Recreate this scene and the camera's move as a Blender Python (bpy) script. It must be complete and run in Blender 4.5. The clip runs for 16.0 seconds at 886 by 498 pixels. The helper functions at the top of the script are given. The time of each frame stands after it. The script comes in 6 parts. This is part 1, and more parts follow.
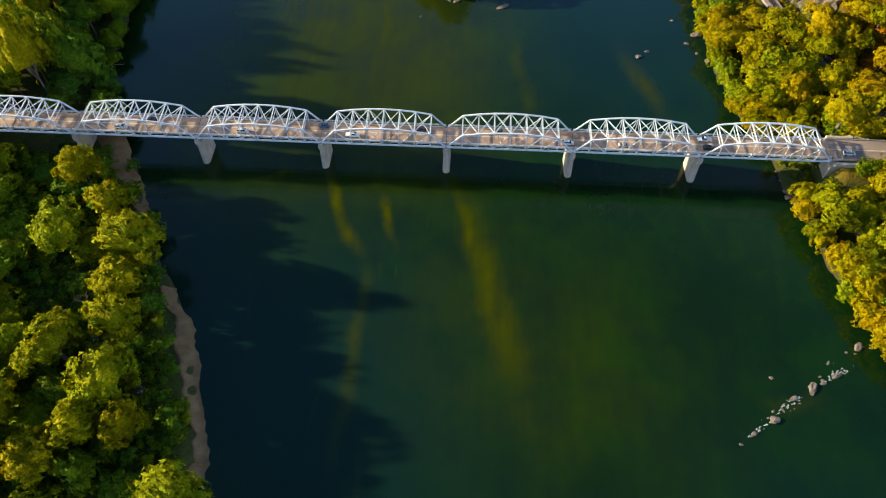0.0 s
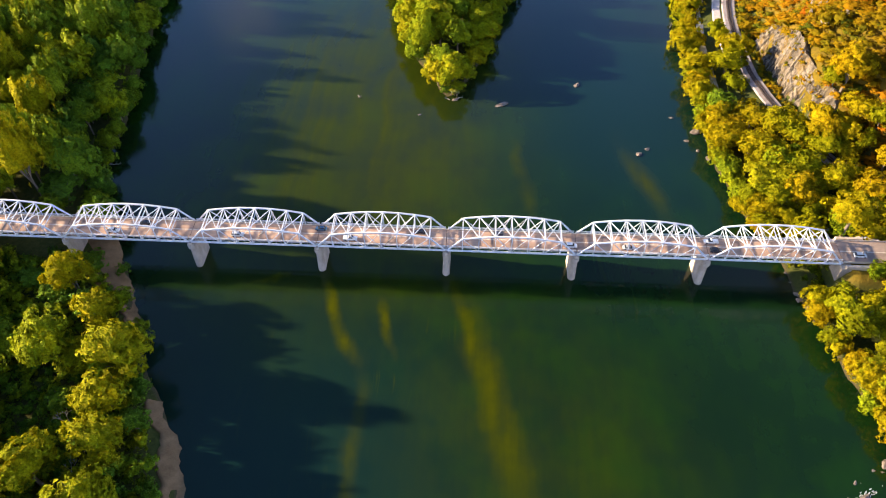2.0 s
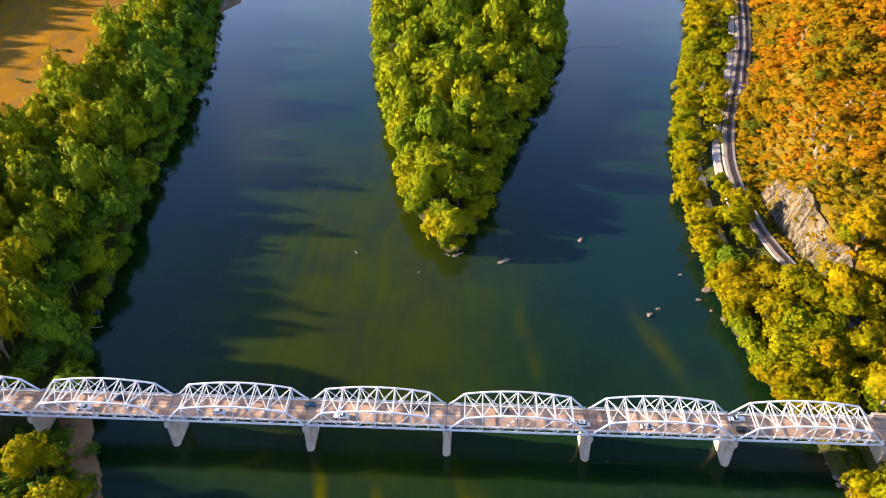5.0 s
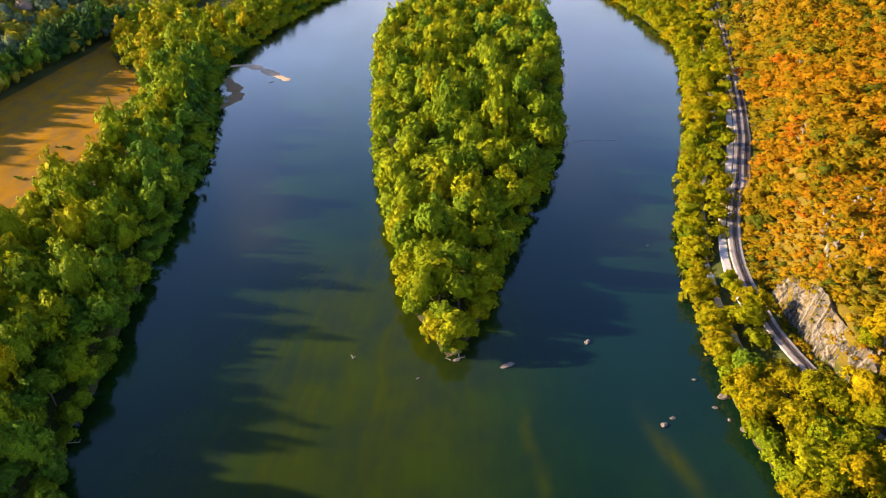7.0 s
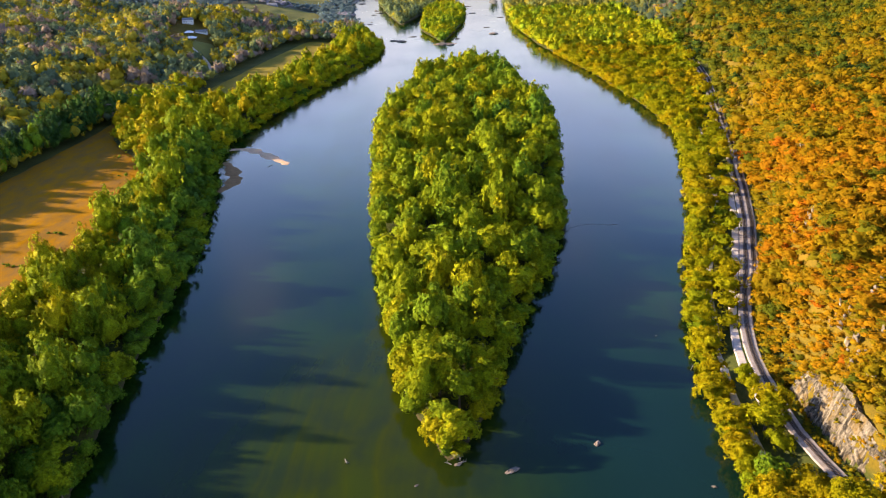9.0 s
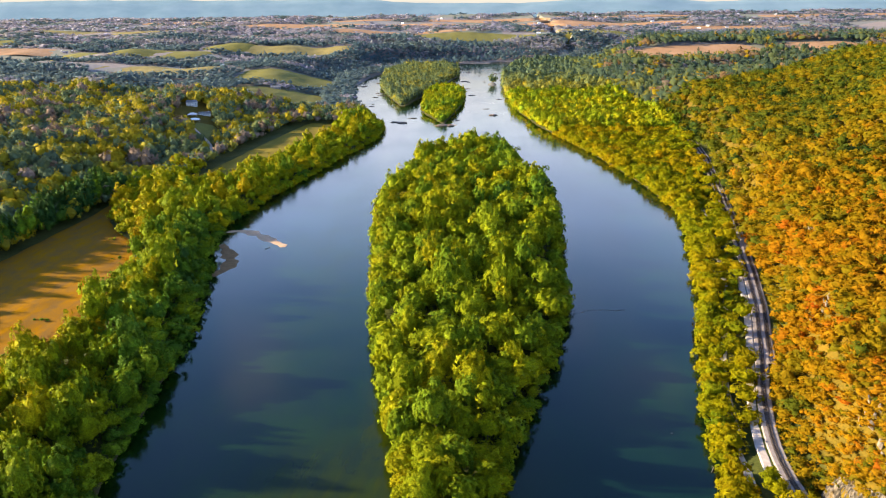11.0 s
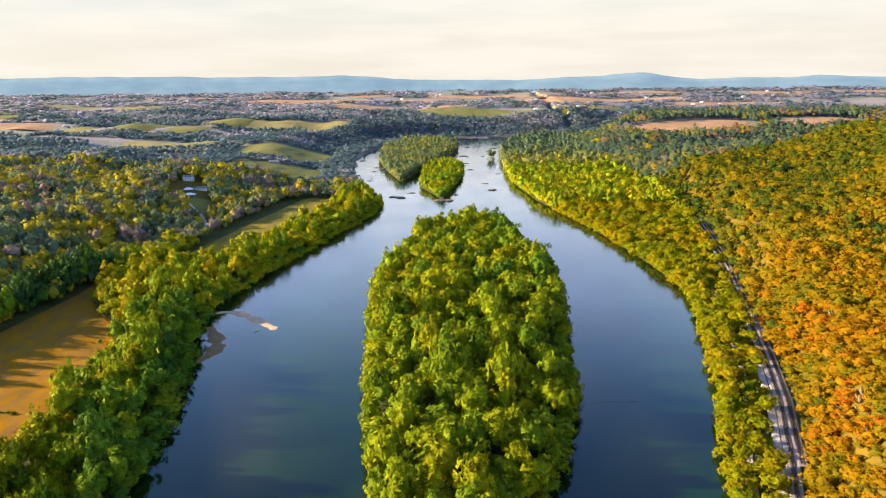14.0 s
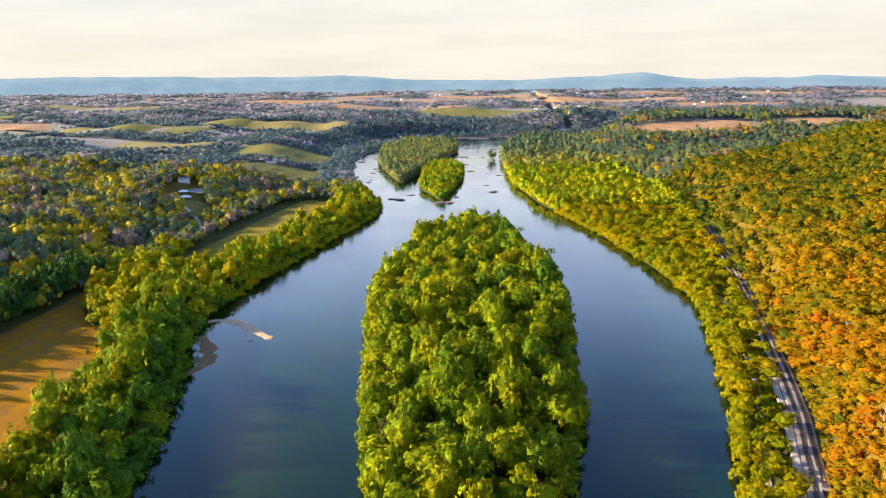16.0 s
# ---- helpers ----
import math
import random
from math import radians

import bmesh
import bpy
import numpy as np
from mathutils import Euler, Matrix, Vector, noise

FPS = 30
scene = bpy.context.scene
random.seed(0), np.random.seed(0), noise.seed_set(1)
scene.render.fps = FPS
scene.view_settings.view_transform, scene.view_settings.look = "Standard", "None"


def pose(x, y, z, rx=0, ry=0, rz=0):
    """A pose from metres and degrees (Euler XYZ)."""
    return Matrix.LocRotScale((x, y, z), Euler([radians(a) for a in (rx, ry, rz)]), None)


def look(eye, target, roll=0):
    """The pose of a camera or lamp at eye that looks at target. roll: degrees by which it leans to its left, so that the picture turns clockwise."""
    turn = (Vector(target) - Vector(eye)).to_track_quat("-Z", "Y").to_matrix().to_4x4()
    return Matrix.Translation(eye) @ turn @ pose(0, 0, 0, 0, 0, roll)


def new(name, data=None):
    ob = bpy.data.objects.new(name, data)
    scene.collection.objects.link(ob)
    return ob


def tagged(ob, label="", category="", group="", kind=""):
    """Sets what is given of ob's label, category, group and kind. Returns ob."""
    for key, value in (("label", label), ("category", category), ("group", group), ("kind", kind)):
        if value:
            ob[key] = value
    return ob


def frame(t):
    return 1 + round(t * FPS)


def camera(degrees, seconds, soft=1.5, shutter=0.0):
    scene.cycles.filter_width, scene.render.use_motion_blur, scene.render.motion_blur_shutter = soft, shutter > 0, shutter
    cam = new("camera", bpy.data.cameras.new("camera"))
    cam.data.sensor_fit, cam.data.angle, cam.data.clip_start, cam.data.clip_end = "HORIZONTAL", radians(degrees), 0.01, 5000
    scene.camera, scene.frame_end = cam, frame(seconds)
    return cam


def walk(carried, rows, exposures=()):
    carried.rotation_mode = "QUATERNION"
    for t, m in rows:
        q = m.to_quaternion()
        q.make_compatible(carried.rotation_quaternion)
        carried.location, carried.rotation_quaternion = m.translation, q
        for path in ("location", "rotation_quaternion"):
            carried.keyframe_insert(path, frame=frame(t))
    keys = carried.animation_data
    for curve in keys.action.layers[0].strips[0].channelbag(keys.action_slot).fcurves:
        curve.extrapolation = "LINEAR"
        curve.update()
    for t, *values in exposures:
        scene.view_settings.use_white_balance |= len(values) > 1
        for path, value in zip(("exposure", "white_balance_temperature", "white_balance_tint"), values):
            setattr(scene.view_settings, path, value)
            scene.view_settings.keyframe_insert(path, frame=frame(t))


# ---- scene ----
cam = camera(64.6, 16.0, soft=1.1)
PATH = [
    (0, (0.454, -0.182, 218.598), (0.386, 0.962, 216.959), 0.0),
    (0.5, (0.054, 3.479, 218.588), (-0.015, 4.654, 216.972), -0.0),
    (1, (-0.302, 7.191, 218.584), (-0.373, 8.412, 217.001), -0.0),
    (1.5, (-0.623, 11.009, 218.587), (-0.696, 12.277, 217.041), -0.1),
    (2, (-0.902, 14.972, 218.598), (-0.976, 16.282, 217.088), -0.1),
    (2.5, (-1.14, 19.108, 218.606), (-1.217, 20.463, 217.138), -0.1),
    (3, (-1.332, 23.403, 218.603), (-1.411, 24.803, 217.177), -0.2),
    (3.5, (-1.468, 27.758, 218.598), (-1.551, 29.201, 217.216), -0.3),
    (4, (-1.568, 32.051, 218.591), (-1.653, 33.536, 217.253), -0.3),
    (4.2, (-1.601, 33.706, 218.585), (-1.687, 35.203, 217.261), -0.3),
    (6.5, (-1.943, 52.123, 218.319), (-2.041, 53.784, 217.21), -0.6),
    (7, (-2.134, 56.108, 218.289), (-2.233, 57.797, 217.223), -0.7),
    (7.5, (-2.335, 60.171, 218.259), (-2.435, 61.889, 217.24), -0.7),
    (8, (-2.528, 64.264, 218.23), (-2.629, 66.009, 217.259), -0.7),
    (8.5, (-2.766, 68.414, 218.2), (-2.868, 70.185, 217.277), -0.8),
    (9, (-3.028, 72.643, 218.173), (-3.129, 74.437, 217.294), -0.8),
    (9.2, (-3.163, 74.423, 218.174), (-3.264, 76.223, 217.309), -0.8),
    (11.5, (-5.027, 95.853, 218.353), (-5.129, 97.749, 217.726), -0.8),
    (12, (-5.391, 100.696, 218.371), (-5.492, 102.608, 217.793), -0.8),
    (12.5, (-5.75, 105.74, 218.396), (-5.85, 107.666, 217.866), -0.8),
    (13, (-6.09, 110.942, 218.441), (-6.19, 112.876, 217.943), -0.8),
    (13.5, (-6.418, 116.21, 218.496), (-6.518, 118.147, 218.007), -0.8),
    (14, (-6.773, 121.531, 218.555), (-6.871, 123.468, 218.066), -0.7),
    (14.5, (-7.18, 126.944, 218.605), (-7.277, 128.881, 218.117), -0.7),
    (15, (-7.625, 132.451, 218.651), (-7.722, 134.388, 218.163), -0.7),
    (15.5, (-8.092, 138.052, 218.685), (-8.189, 139.989, 218.197), -0.7),
    (16, (-8.58, 143.705, 218.702), (-8.677, 145.642, 218.213), -0.7),
]
walk(cam, [(t, look(eye, target, roll)) for t, eye, target, roll in PATH],
     exposures=[(0, 1.42, 6500, 0), (0.5, 1.93, 6600, 14), (1.0, 1.98, 6600, 16), (2.5, 1.99, 6600, 16), (6.5, 1.9, 6600, 16), (9.0, 1.88, 6600, 16), (11.5, 1.87, 6500, 10), (16, 1.88, 6500, 10)])

# ---- light ----
SUN_UP, SUN_AWAY = 16.3, -84.0  # degrees above the horizon; from straight ahead, to the left
sun_way = Vector((math.sin(radians(SUN_AWAY)) * math.cos(radians(SUN_UP)),
                  math.cos(radians(SUN_AWAY)) * math.cos(radians(SUN_UP)), math.sin(radians(SUN_UP))))
sun = new("sun", bpy.data.lights.new("sun", "SUN"))
sun.data.energy, sun.data.angle, sun.data.color = 5.0, radians(1.4), (1.0, 0.80, 0.50)
sun.matrix_world = look((0, 0, 900), Vector((0, 0, 900)) - sun_way)

world = bpy.data.worlds.new("evening_sky")
scene.world = world
world.use_nodes = True
wn, wl = world.node_tree.nodes, world.node_tree.links
sky = wn.new("ShaderNodeTexSky")
sky.sky_type, sky.sun_disc = "NISHITA", False
sky.sun_elevation, sky.sun_rotation = radians(SUN_UP), radians(SUN_AWAY)
sky.air_density, sky.dust_density, sky.ozone_density = 1.0, 0.4, 3.5
w_co = wn.new("ShaderNodeTexCoord")
w_sep = wn.new("ShaderNodeSeparateXYZ")
wl.new(w_co.outputs["Generated"], w_sep.inputs[0])
w_map = wn.new("ShaderNodeMapping")
w_map.inputs["Scale"].default_value = (3.0, 3.0, 22.0)
wl.new(w_co.outputs["Generated"], w_map.inputs["Vector"])
w_noise = wn.new("ShaderNodeTexNoise")
w_noise.inputs["Scale"].default_value, w_noise.inputs["Detail"].default_value = 1.6, 5.0
wl.new(w_map.outputs[0], w_noise.inputs["Vector"])
w_low = wn.new("ShaderNodeMapRange")  # thin cloud thickens towards the horizon
w_low.inputs["From Min"].default_value, w_low.inputs["From Max"].default_value = 0.8, 0.05
w_low.inputs["To Min"].default_value, w_low.inputs["To Max"].default_value = 0.0, 1.0
wl.new(w_sep.outputs["Z"], w_low.inputs["Value"])
w_tone = wn.new("ShaderNodeValToRGB")
w_tone.color_ramp.elements[0].position, w_tone.color_ramp.elements[0].color = 0.02, (0.262, 0.244, 0.214, 1)
w_tone.color_ramp.elements[1].position, w_tone.color_ramp.elements[1].color = 0.56, (0.11, 0.27, 0.74, 1)
w_tone.color_ramp.elements.new(0.10).color = (0.264, 0.248, 0.222, 1)
w_tone.color_ramp.elements.new(0.16).color = (0.62, 0.64, 0.69, 1)
w_tone.color_ramp.elements.new(0.30).color = (0.50, 0.70, 1.16, 1)
w_tone.color_ramp.elements.new(0.42).color = (0.17, 0.36, 0.82, 1)
wl.new(w_sep.outputs["Z"], w_tone.inputs["Fac"])
w_mul = wn.new("ShaderNodeMath")
w_mul.operation, w_mul.use_clamp = "MULTIPLY", True
w_cl = wn.new("ShaderNodeMapRange")
w_cl.inputs["From Min"].default_value, w_cl.inputs["From Max"].default_value = 0.3, 0.62
w_cl.inputs["To Min"].default_value, w_cl.inputs["To Max"].default_value = 0.9, 1.0
wl.new(w_noise.outputs["Fac"], w_cl.inputs["Value"])
wl.new(w_low.outputs[0], w_mul.inputs[0])
wl.new(w_cl.outputs[0], w_mul.inputs[1])
w_str = wn.new("ShaderNodeMix")
w_str.data_type, w_str.blend_type = "RGBA", "MULTIPLY"
w_str.inputs[0].default_value = 1.0
wl.new(sky.outputs[0], w_str.inputs[6])
w_str.inputs[7].default_value = (0.06, 0.06, 0.06, 1)
w_mix = wn.new("ShaderNodeMix")
w_mix.data_type = "RGBA"
wl.new(w_mul.outputs[0], w_mix.inputs[0])
wl.new(w_str.outputs[2], w_mix.inputs[6])
w_veil = wn.new("ShaderNodeMapRange")  # faint grey bands in the cloud
w_veil.inputs["From Min"].default_value, w_veil.inputs["From Max"].default_value = 0.35, 0.6
w_veil.inputs["To Min"].default_value, w_veil.inputs["To Max"].default_value = 0.95, 1.05
wl.new(w_noise.outputs["Fac"], w_veil.inputs["Value"])
w_tint = wn.new("ShaderNodeVectorMath")
w_tint.operation = "SCALE"
wl.new(w_tone.outputs[0], w_tint.inputs[0])
wl.new(w_veil.outputs[0], w_tint.inputs["Scale"])
w_puff = wn.new("ShaderNodeTexNoise")  # thin broken cloud higher up
w_puff.inputs["Scale"].default_value, w_puff.inputs["Detail"].default_value = 4.5, 5.0
wl.new(w_co.outputs["Generated"], w_puff.inputs["Vector"])
w_pm = wn.new("ShaderNodeMapRange")
w_pm.interpolation_type = "SMOOTHSTEP"
w_pm.inputs["From Min"].default_value, w_pm.inputs["From Max"].default_value = 0.5, 0.8
wl.new(w_puff.outputs["Fac"], w_pm.inputs["Value"])
w_ph = wn.new("ShaderNodeMapRange")
w_ph.interpolation_type = "SMOOTHSTEP"
w_ph.inputs["From Min"].default_value, w_ph.inputs["From Max"].default_value = 0.13, 0.2
wl.new(w_sep.outputs["Z"], w_ph.inputs["Value"])
w_pf = wn.new("ShaderNodeMath")
w_pf.operation = "MULTIPLY"
wl.new(w_pm.outputs[0], w_pf.inputs[0])
wl.new(w_ph.outputs[0], w_pf.inputs[1])
w_cloud = wn.new("ShaderNodeMix")
w_cloud.data_type = "RGBA"
wl.new(w_pf.outputs[0], w_cloud.inputs[0])
wl.new(w_tint.outputs[0], w_cloud.inputs[6])
w_cloud.inputs[7].default_value = (0.95, 0.93, 1.05, 1)
wl.new(w_cloud.outputs[2], w_mix.inputs[7])
wl.new(w_mix.outputs[2], wn["Background"].inputs["Color"])
wn["Background"].inputs["Strength"].default_value = 1.0


# ---- materials ----
def material(name, rough=0.8, spec=0.3):
    m = bpy.data.materials.new(name)
    m.use_nodes = True
    b = m.node_tree.nodes["Principled BSDF"]
    b.inputs["Roughness"].default_value = rough
    b.inputs["Specular IOR Level"].default_value = spec
    return m, m.node_tree.nodes, m.node_tree.links, b


def position(n, l, scale=(1, 1, 1), world_space=True):
    mp = n.new("ShaderNodeMapping")
    mp.inputs["Scale"].default_value = scale
    if world_space:
        l.new(n.new("ShaderNodeNewGeometry").outputs["Position"], mp.inputs["Vector"])
    else:
        l.new(n.new("ShaderNodeTexCoord").outputs["Object"], mp.inputs["Vector"])
    return mp.outputs[0]


def noise_of(n, l, vec, scale, detail=4.0, rough=0.55):
    t = n.new("ShaderNodeTexNoise")
    t.inputs["Scale"].default_value, t.inputs["Detail"].default_value, t.inputs["Roughness"].default_value = scale, detail, rough
    l.new(vec, t.inputs["Vector"])
    return t.outputs["Fac"]


def ramp(n, l, fac, stops):
    r = n.new("ShaderNodeValToRGB")
    while len(r.color_ramp.elements) < len(stops):
        r.color_ramp.elements.new(0.5)
    for e, (p, c) in zip(r.color_ramp.elements, stops):
        e.position, e.color = p, (*c, 1)
    l.new(fac, r.inputs["Fac"])
    return r.outputs["Color"]


def mix(n, l, fac, a, b, blend="MIX"):
    m = n.new("ShaderNodeMix")
    m.data_type, m.blend_type = "RGBA", blend
    for i, v in ((0, fac), (6, a), (7, b)):
        if isinstance(v, (int, float)):
            m.inputs[i].default_value = v
        elif isinstance(v, tuple):
            m.inputs[i].default_value = (*v, 1)
        else:
            l.new(v, m.inputs[i])
    return m.outputs[2]


def calc(n, l, op, a, b=0.0, c=0.0, clamp=False):
    m = n.new("ShaderNodeMath")
    m.operation, m.use_clamp = op, clamp
    for i, v in enumerate((a, b, c)):
        if isinstance(v, (int, float)):
            m.inputs[i].default_value = v
        else:
            l.new(v, m.inputs[i])
    return m.outputs[0]


def span(n, l, v, lo, hi, a=0.0, b=1.0):
    m = n.new("ShaderNodeMapRange")
    m.interpolation_type = "SMOOTHSTEP"
    l.new(v, m.inputs["Value"])
    for k, x in (("From Min", lo), ("From Max", hi), ("To Min", a), ("To Max", b)):
        m.inputs[k].default_value = x
    return m.outputs[0]


def bump(n, l, b, height, strength, distance):
    t = n.new("ShaderNodeBump")
    t.inputs["Strength"].default_value, t.inputs["Distance"].default_value = strength, distance
    l.new(height, t.inputs["Height"])
    l.new(t.outputs[0], b.inputs["Normal"])


def worn(name, low, high, scale, rough=0.8, spec=0.3, strength=0.4, distance=0.05, stretch=(1, 1, 1), metal=0.0, world_space=True):
    """A surface between two colours, with blotches, grain and relief."""
    m, n, l, b = material(name, rough, spec)
    v = position(n, l, stretch, world_space)
    big, fine = noise_of(n, l, v, scale, 5), noise_of(n, l, v, scale * 9, 4, 0.7)
    f = calc(n, l, "ADD", calc(n, l, "MULTIPLY", big, 0.65), calc(n, l, "MULTIPLY", fine, 0.35))
    l.new(ramp(n, l, f, [(0.34, low), (0.64, high)]), b.inputs["Base Color"])
    b.inputs["Metallic"].default_value = metal
    bump(n, l, b, f, strength, distance)
    return m


LEAF = [(0.0, (0.025, 0.075, 0.022)), (0.18, (0.11, 0.215, 0.012)), (0.32, (0.27, 0.315, 0.005)), (0.46, (0.43, 0.33, 0.003)), (0.60, (0.44, 0.225, 0.003)),
        (0.76, (0.46, 0.135, 0.004)), (0.90, (0.24, 0.13, 0.05)), (1.0, (0.20, 0.18, 0.175))]
SLOPE_LEAF = [(0.0, (0.035, 0.075, 0.012)), (0.22, (0.11, 0.125, 0.007)), (0.38, (0.24, 0.175, 0.004)), (0.52, (0.35, 0.185, 0.004)), (0.66, (0.39, 0.135, 0.004)),
              (0.82, (0.48, 0.115, 0.008)), (1.0, (0.22, 0.18, 0.15))]
# leaf tones with distance haze painted in: blue-green to pale mauve
HAZE_LEAF = [(0.0, (0.105, 0.175, 0.205)), (0.3, (0.18, 0.24, 0.235)), (0.6, (0.31, 0.315, 0.355)), (0.80, (0.39, 0.365, 0.42)), (1.0, (0.43, 0.42, 0.53))]
# autumn tones, the dark greens lifted towards blue-grey for mid-distance haze
MID_HAZE_LEAF = [(0.0, (0.085, 0.14, 0.10)), (0.2, (0.16, 0.20, 0.07)), (0.42, (0.36, 0.30, 0.015)), (0.56, (0.44, 0.29, 0.012)), (0.72, (0.30, 0.19, 0.08)), (1.0, (0.235, 0.19, 0.165))]

BANK_LEAF = [(0.0, (0.055, 0.12, 0.012)), (0.20, (0.16, 0.225, 0.006)), (0.35, (0.31, 0.30, 0.003)), (0.50, (0.42, 0.295, 0.003)), (0.64, (0.44, 0.21, 0.003)), (1.0, (0.38, 0.14, 0.01))]


def foliage(name, low=None, high=None, tones=None, ragged=1.5, thin=0.16, grain=1.0):
    """Leaves: hue from the tree (its own random, or the woods' tint), small changes from leaf to leaf; light shines through."""
    m, n, l, b = material(name, 0.75, 0.06)
    if low is None:
        at = n.new("ShaderNodeAttribute")
        at.attribute_name = "tint"
        hue = at.outputs["Fac"]
    else:
        hue = calc(n, l, "MULTIPLY_ADD", n.new("ShaderNodeObjectInfo").outputs["Random"], high - low, low)
    island = n.new("ShaderNodeNewGeometry").outputs["Random Per Island"]
    hue = calc(n, l, "ADD", hue, calc(n, l, "MULTIPLY_ADD", island, 0.06, -0.03), clamp=True)
    v = position(n, l)
    patch = noise_of(n, l, v, 0.11, 3)
    hue = calc(n, l, "ADD", hue, calc(n, l, "MULTIPLY_ADD", patch, 0.10, -0.05), clamp=True)
    col = ramp(n, l, hue, tones or LEAF)
    shade = calc(n, l, "MULTIPLY_ADD", calc(n, l, "FRACT", calc(n, l, "MULTIPLY", island, 7.31)), 0.30, 0.85)
    spray = noise_of(n, l, v, 1.1, 4, 0.75)  # sprays of leaves
    shade = calc(n, l, "MULTIPLY", shade, span(n, l, spray, 0.3, 0.7, 1 - 0.42 * grain, 1 + 0.34 * grain))
    bump(n, l, b, spray, grain, 1.0)
    hsv = n.new("ShaderNodeHueSaturation")
    l.new(col, hsv.inputs["Color"])
    l.new(shade, hsv.inputs["Value"])
    l.new(hsv.outputs[0], b.inputs["Base Color"])
    tr = n.new("ShaderNodeBsdfTranslucent")
    l.new(hsv.outputs[0], tr.inputs["Color"])
    ms = n.new("ShaderNodeMixShader")
    ms.inputs[0].default_value = thin
    l.new(b.outputs[0], ms.inputs[1])
    l.new(tr.outputs[0], ms.inputs[2])
    out = ms.outputs[0]
    if ragged:  # gaps between the leaflets of a spray; the mass behind it has none
        sp = n.new("ShaderNodeAttribute")
        sp.attribute_name = "spray"
        gap = calc(n, l, "LESS_THAN", noise_of(n, l, v, ragged, 2, 0.6), 0.45)
        hole = n.new("ShaderNodeMixShader")
        l.new(calc(n, l, "MULTIPLY", gap, sp.outputs["Fac"]), hole.inputs[0])
        l.new(out, hole.inputs[1])
        l.new(n.new("ShaderNodeBsdfTransparent").outputs[0], hole.inputs[2])
        out = hole.outputs[0]
    l.new(out, n["Material Output"].inputs["Surface"])
    return m


M_WOODS = foliage("woods_leaves")
M_SLOPE = foliage("hillside_leaves", tones=SLOPE_LEAF, ragged=2.0, thin=0.45, grain=0.45)
# hazed tones; extra translucency softens the shaded sides too
M_FAR_WOODS = foliage("far_haze_leaves", tones=HAZE_LEAF, ragged=0, grain=0.2, thin=0.6)
M_MID_WOODS = foliage("valley_leaves", tones=MID_HAZE_LEAF, ragged=0.8, thin=0.3, grain=0.6)
M_GREEN = foliage("green_leaves", 0.14, 0.29)
M_ISLE = foliage("island_leaves", 0.22, 0.40)
M_YELLOW = foliage("yellowing_leaves", 0.31, 0.42)
M_GOLD = foliage("golden_leaves", 0.29, 0.50, BANK_LEAF, thin=0.32)
M_BANK_WOODS = foliage("bank_leaves", tones=BANK_LEAF, thin=0.42)
M_BARK = worn("bark", (0.07, 0.05, 0.035), (0.20, 0.16, 0.12), 1.5, 0.9, 0.2, stretch=(1, 1, 0.2))
M_DEAD = worn("bleached_wood", (0.16, 0.14, 0.12), (0.32, 0.29, 0.25), 1.5, 0.8, 0.2, stretch=(1, 1, 0.2))
M_ROCK = worn("river_rock", (0.07, 0.055, 0.05), (0.24, 0.19, 0.16), 0.6, 0.85, 0.3, 0.8, 0.25)
M_STEEL = worn("painted_steel", (0.54, 0.57, 0.62), (0.74, 0.76, 0.79), 0.5, 0.5, 0.4, 0.1, 0.01)
M_CONC = worn("pier_concrete", (0.34, 0.28, 0.22), (0.56, 0.47, 0.38), 0.35, 0.85, 0.3, 0.3, 0.05, (1, 1, 0.5))
M_DECK = worn("deck_concrete", (0.23, 0.15, 0.11), (0.48, 0.325, 0.24), 0.14, 0.85, 0.3, 0.2, 0.02, (0.4, 1.5, 1))
M_ROAD = worn("old_road", (0.17, 0.13, 0.11), (0.33, 0.25, 0.21), 0.2, 0.85, 0.3, 0.2, 0.02, (0.3, 1, 1))
M_PAINT = worn("road_paint", (0.62, 0.58, 0.48), (0.80, 0.77, 0.70), 2.0)
M_BALLAST = worn("ballast", (0.20, 0.17, 0.165), (0.37, 0.32, 0.31), 0.5, 0.9, 0.2, 0.7, 0.08)
M_GRAVEL = worn("gravel_path", (0.38, 0.33, 0.30), (0.58, 0.51, 0.47), 0.4, 0.9, 0.2)
M_RAIL = worn("rusty_rail", (0.05, 0.035, 0.03), (0.12, 0.08, 0.06), 1.0, 0.5, 0.5, metal=0.5)
M_TIE = worn("tarred_wood", (0.025, 0.02, 0.018), (0.07, 0.055, 0.045), 1.0, 0.9, 0.2)
M_SPIT = worn("pale_sand", (0.42, 0.27, 0.17), (0.62, 0.42, 0.28), 0.2, 0.95, 0.2)
M_PALE = worn("outcrop_rock", (0.07, 0.055, 0.042), (0.31, 0.26, 0.205), 0.5, 0.9, 0.2, 0.8, 0.3)
M_LEA = worn("mown_meadow", (0.135, 0.11, 0.014), (0.235, 0.175, 0.016), 0.03, 0.95, 0.1, stretch=(1, 0.3, 1))
M_SAND = worn("river_sand", (0.15, 0.085, 0.038), (0.29, 0.17, 0.082), 0.25, 0.95, 0.2)
M_STRAW = worn("tall_dry_grass", (0.19, 0.11, 0.038), (0.32, 0.148, 0.004), 0.12, 1.0, 0.0, 0.6, 0.5, (1, 0.5, 1))
M_PASTURE = worn("green_pasture", (0.115, 0.115, 0.028), (0.215, 0.195, 0.045), 0.018, 0.95, 0.1, stretch=(1, 0.4, 1))
M_STUBBLE = worn("ploughed_field", (0.29, 0.165, 0.085), (0.42, 0.25, 0.14), 0.02, 0.95, 0.1, stretch=(1, 0.4, 1))
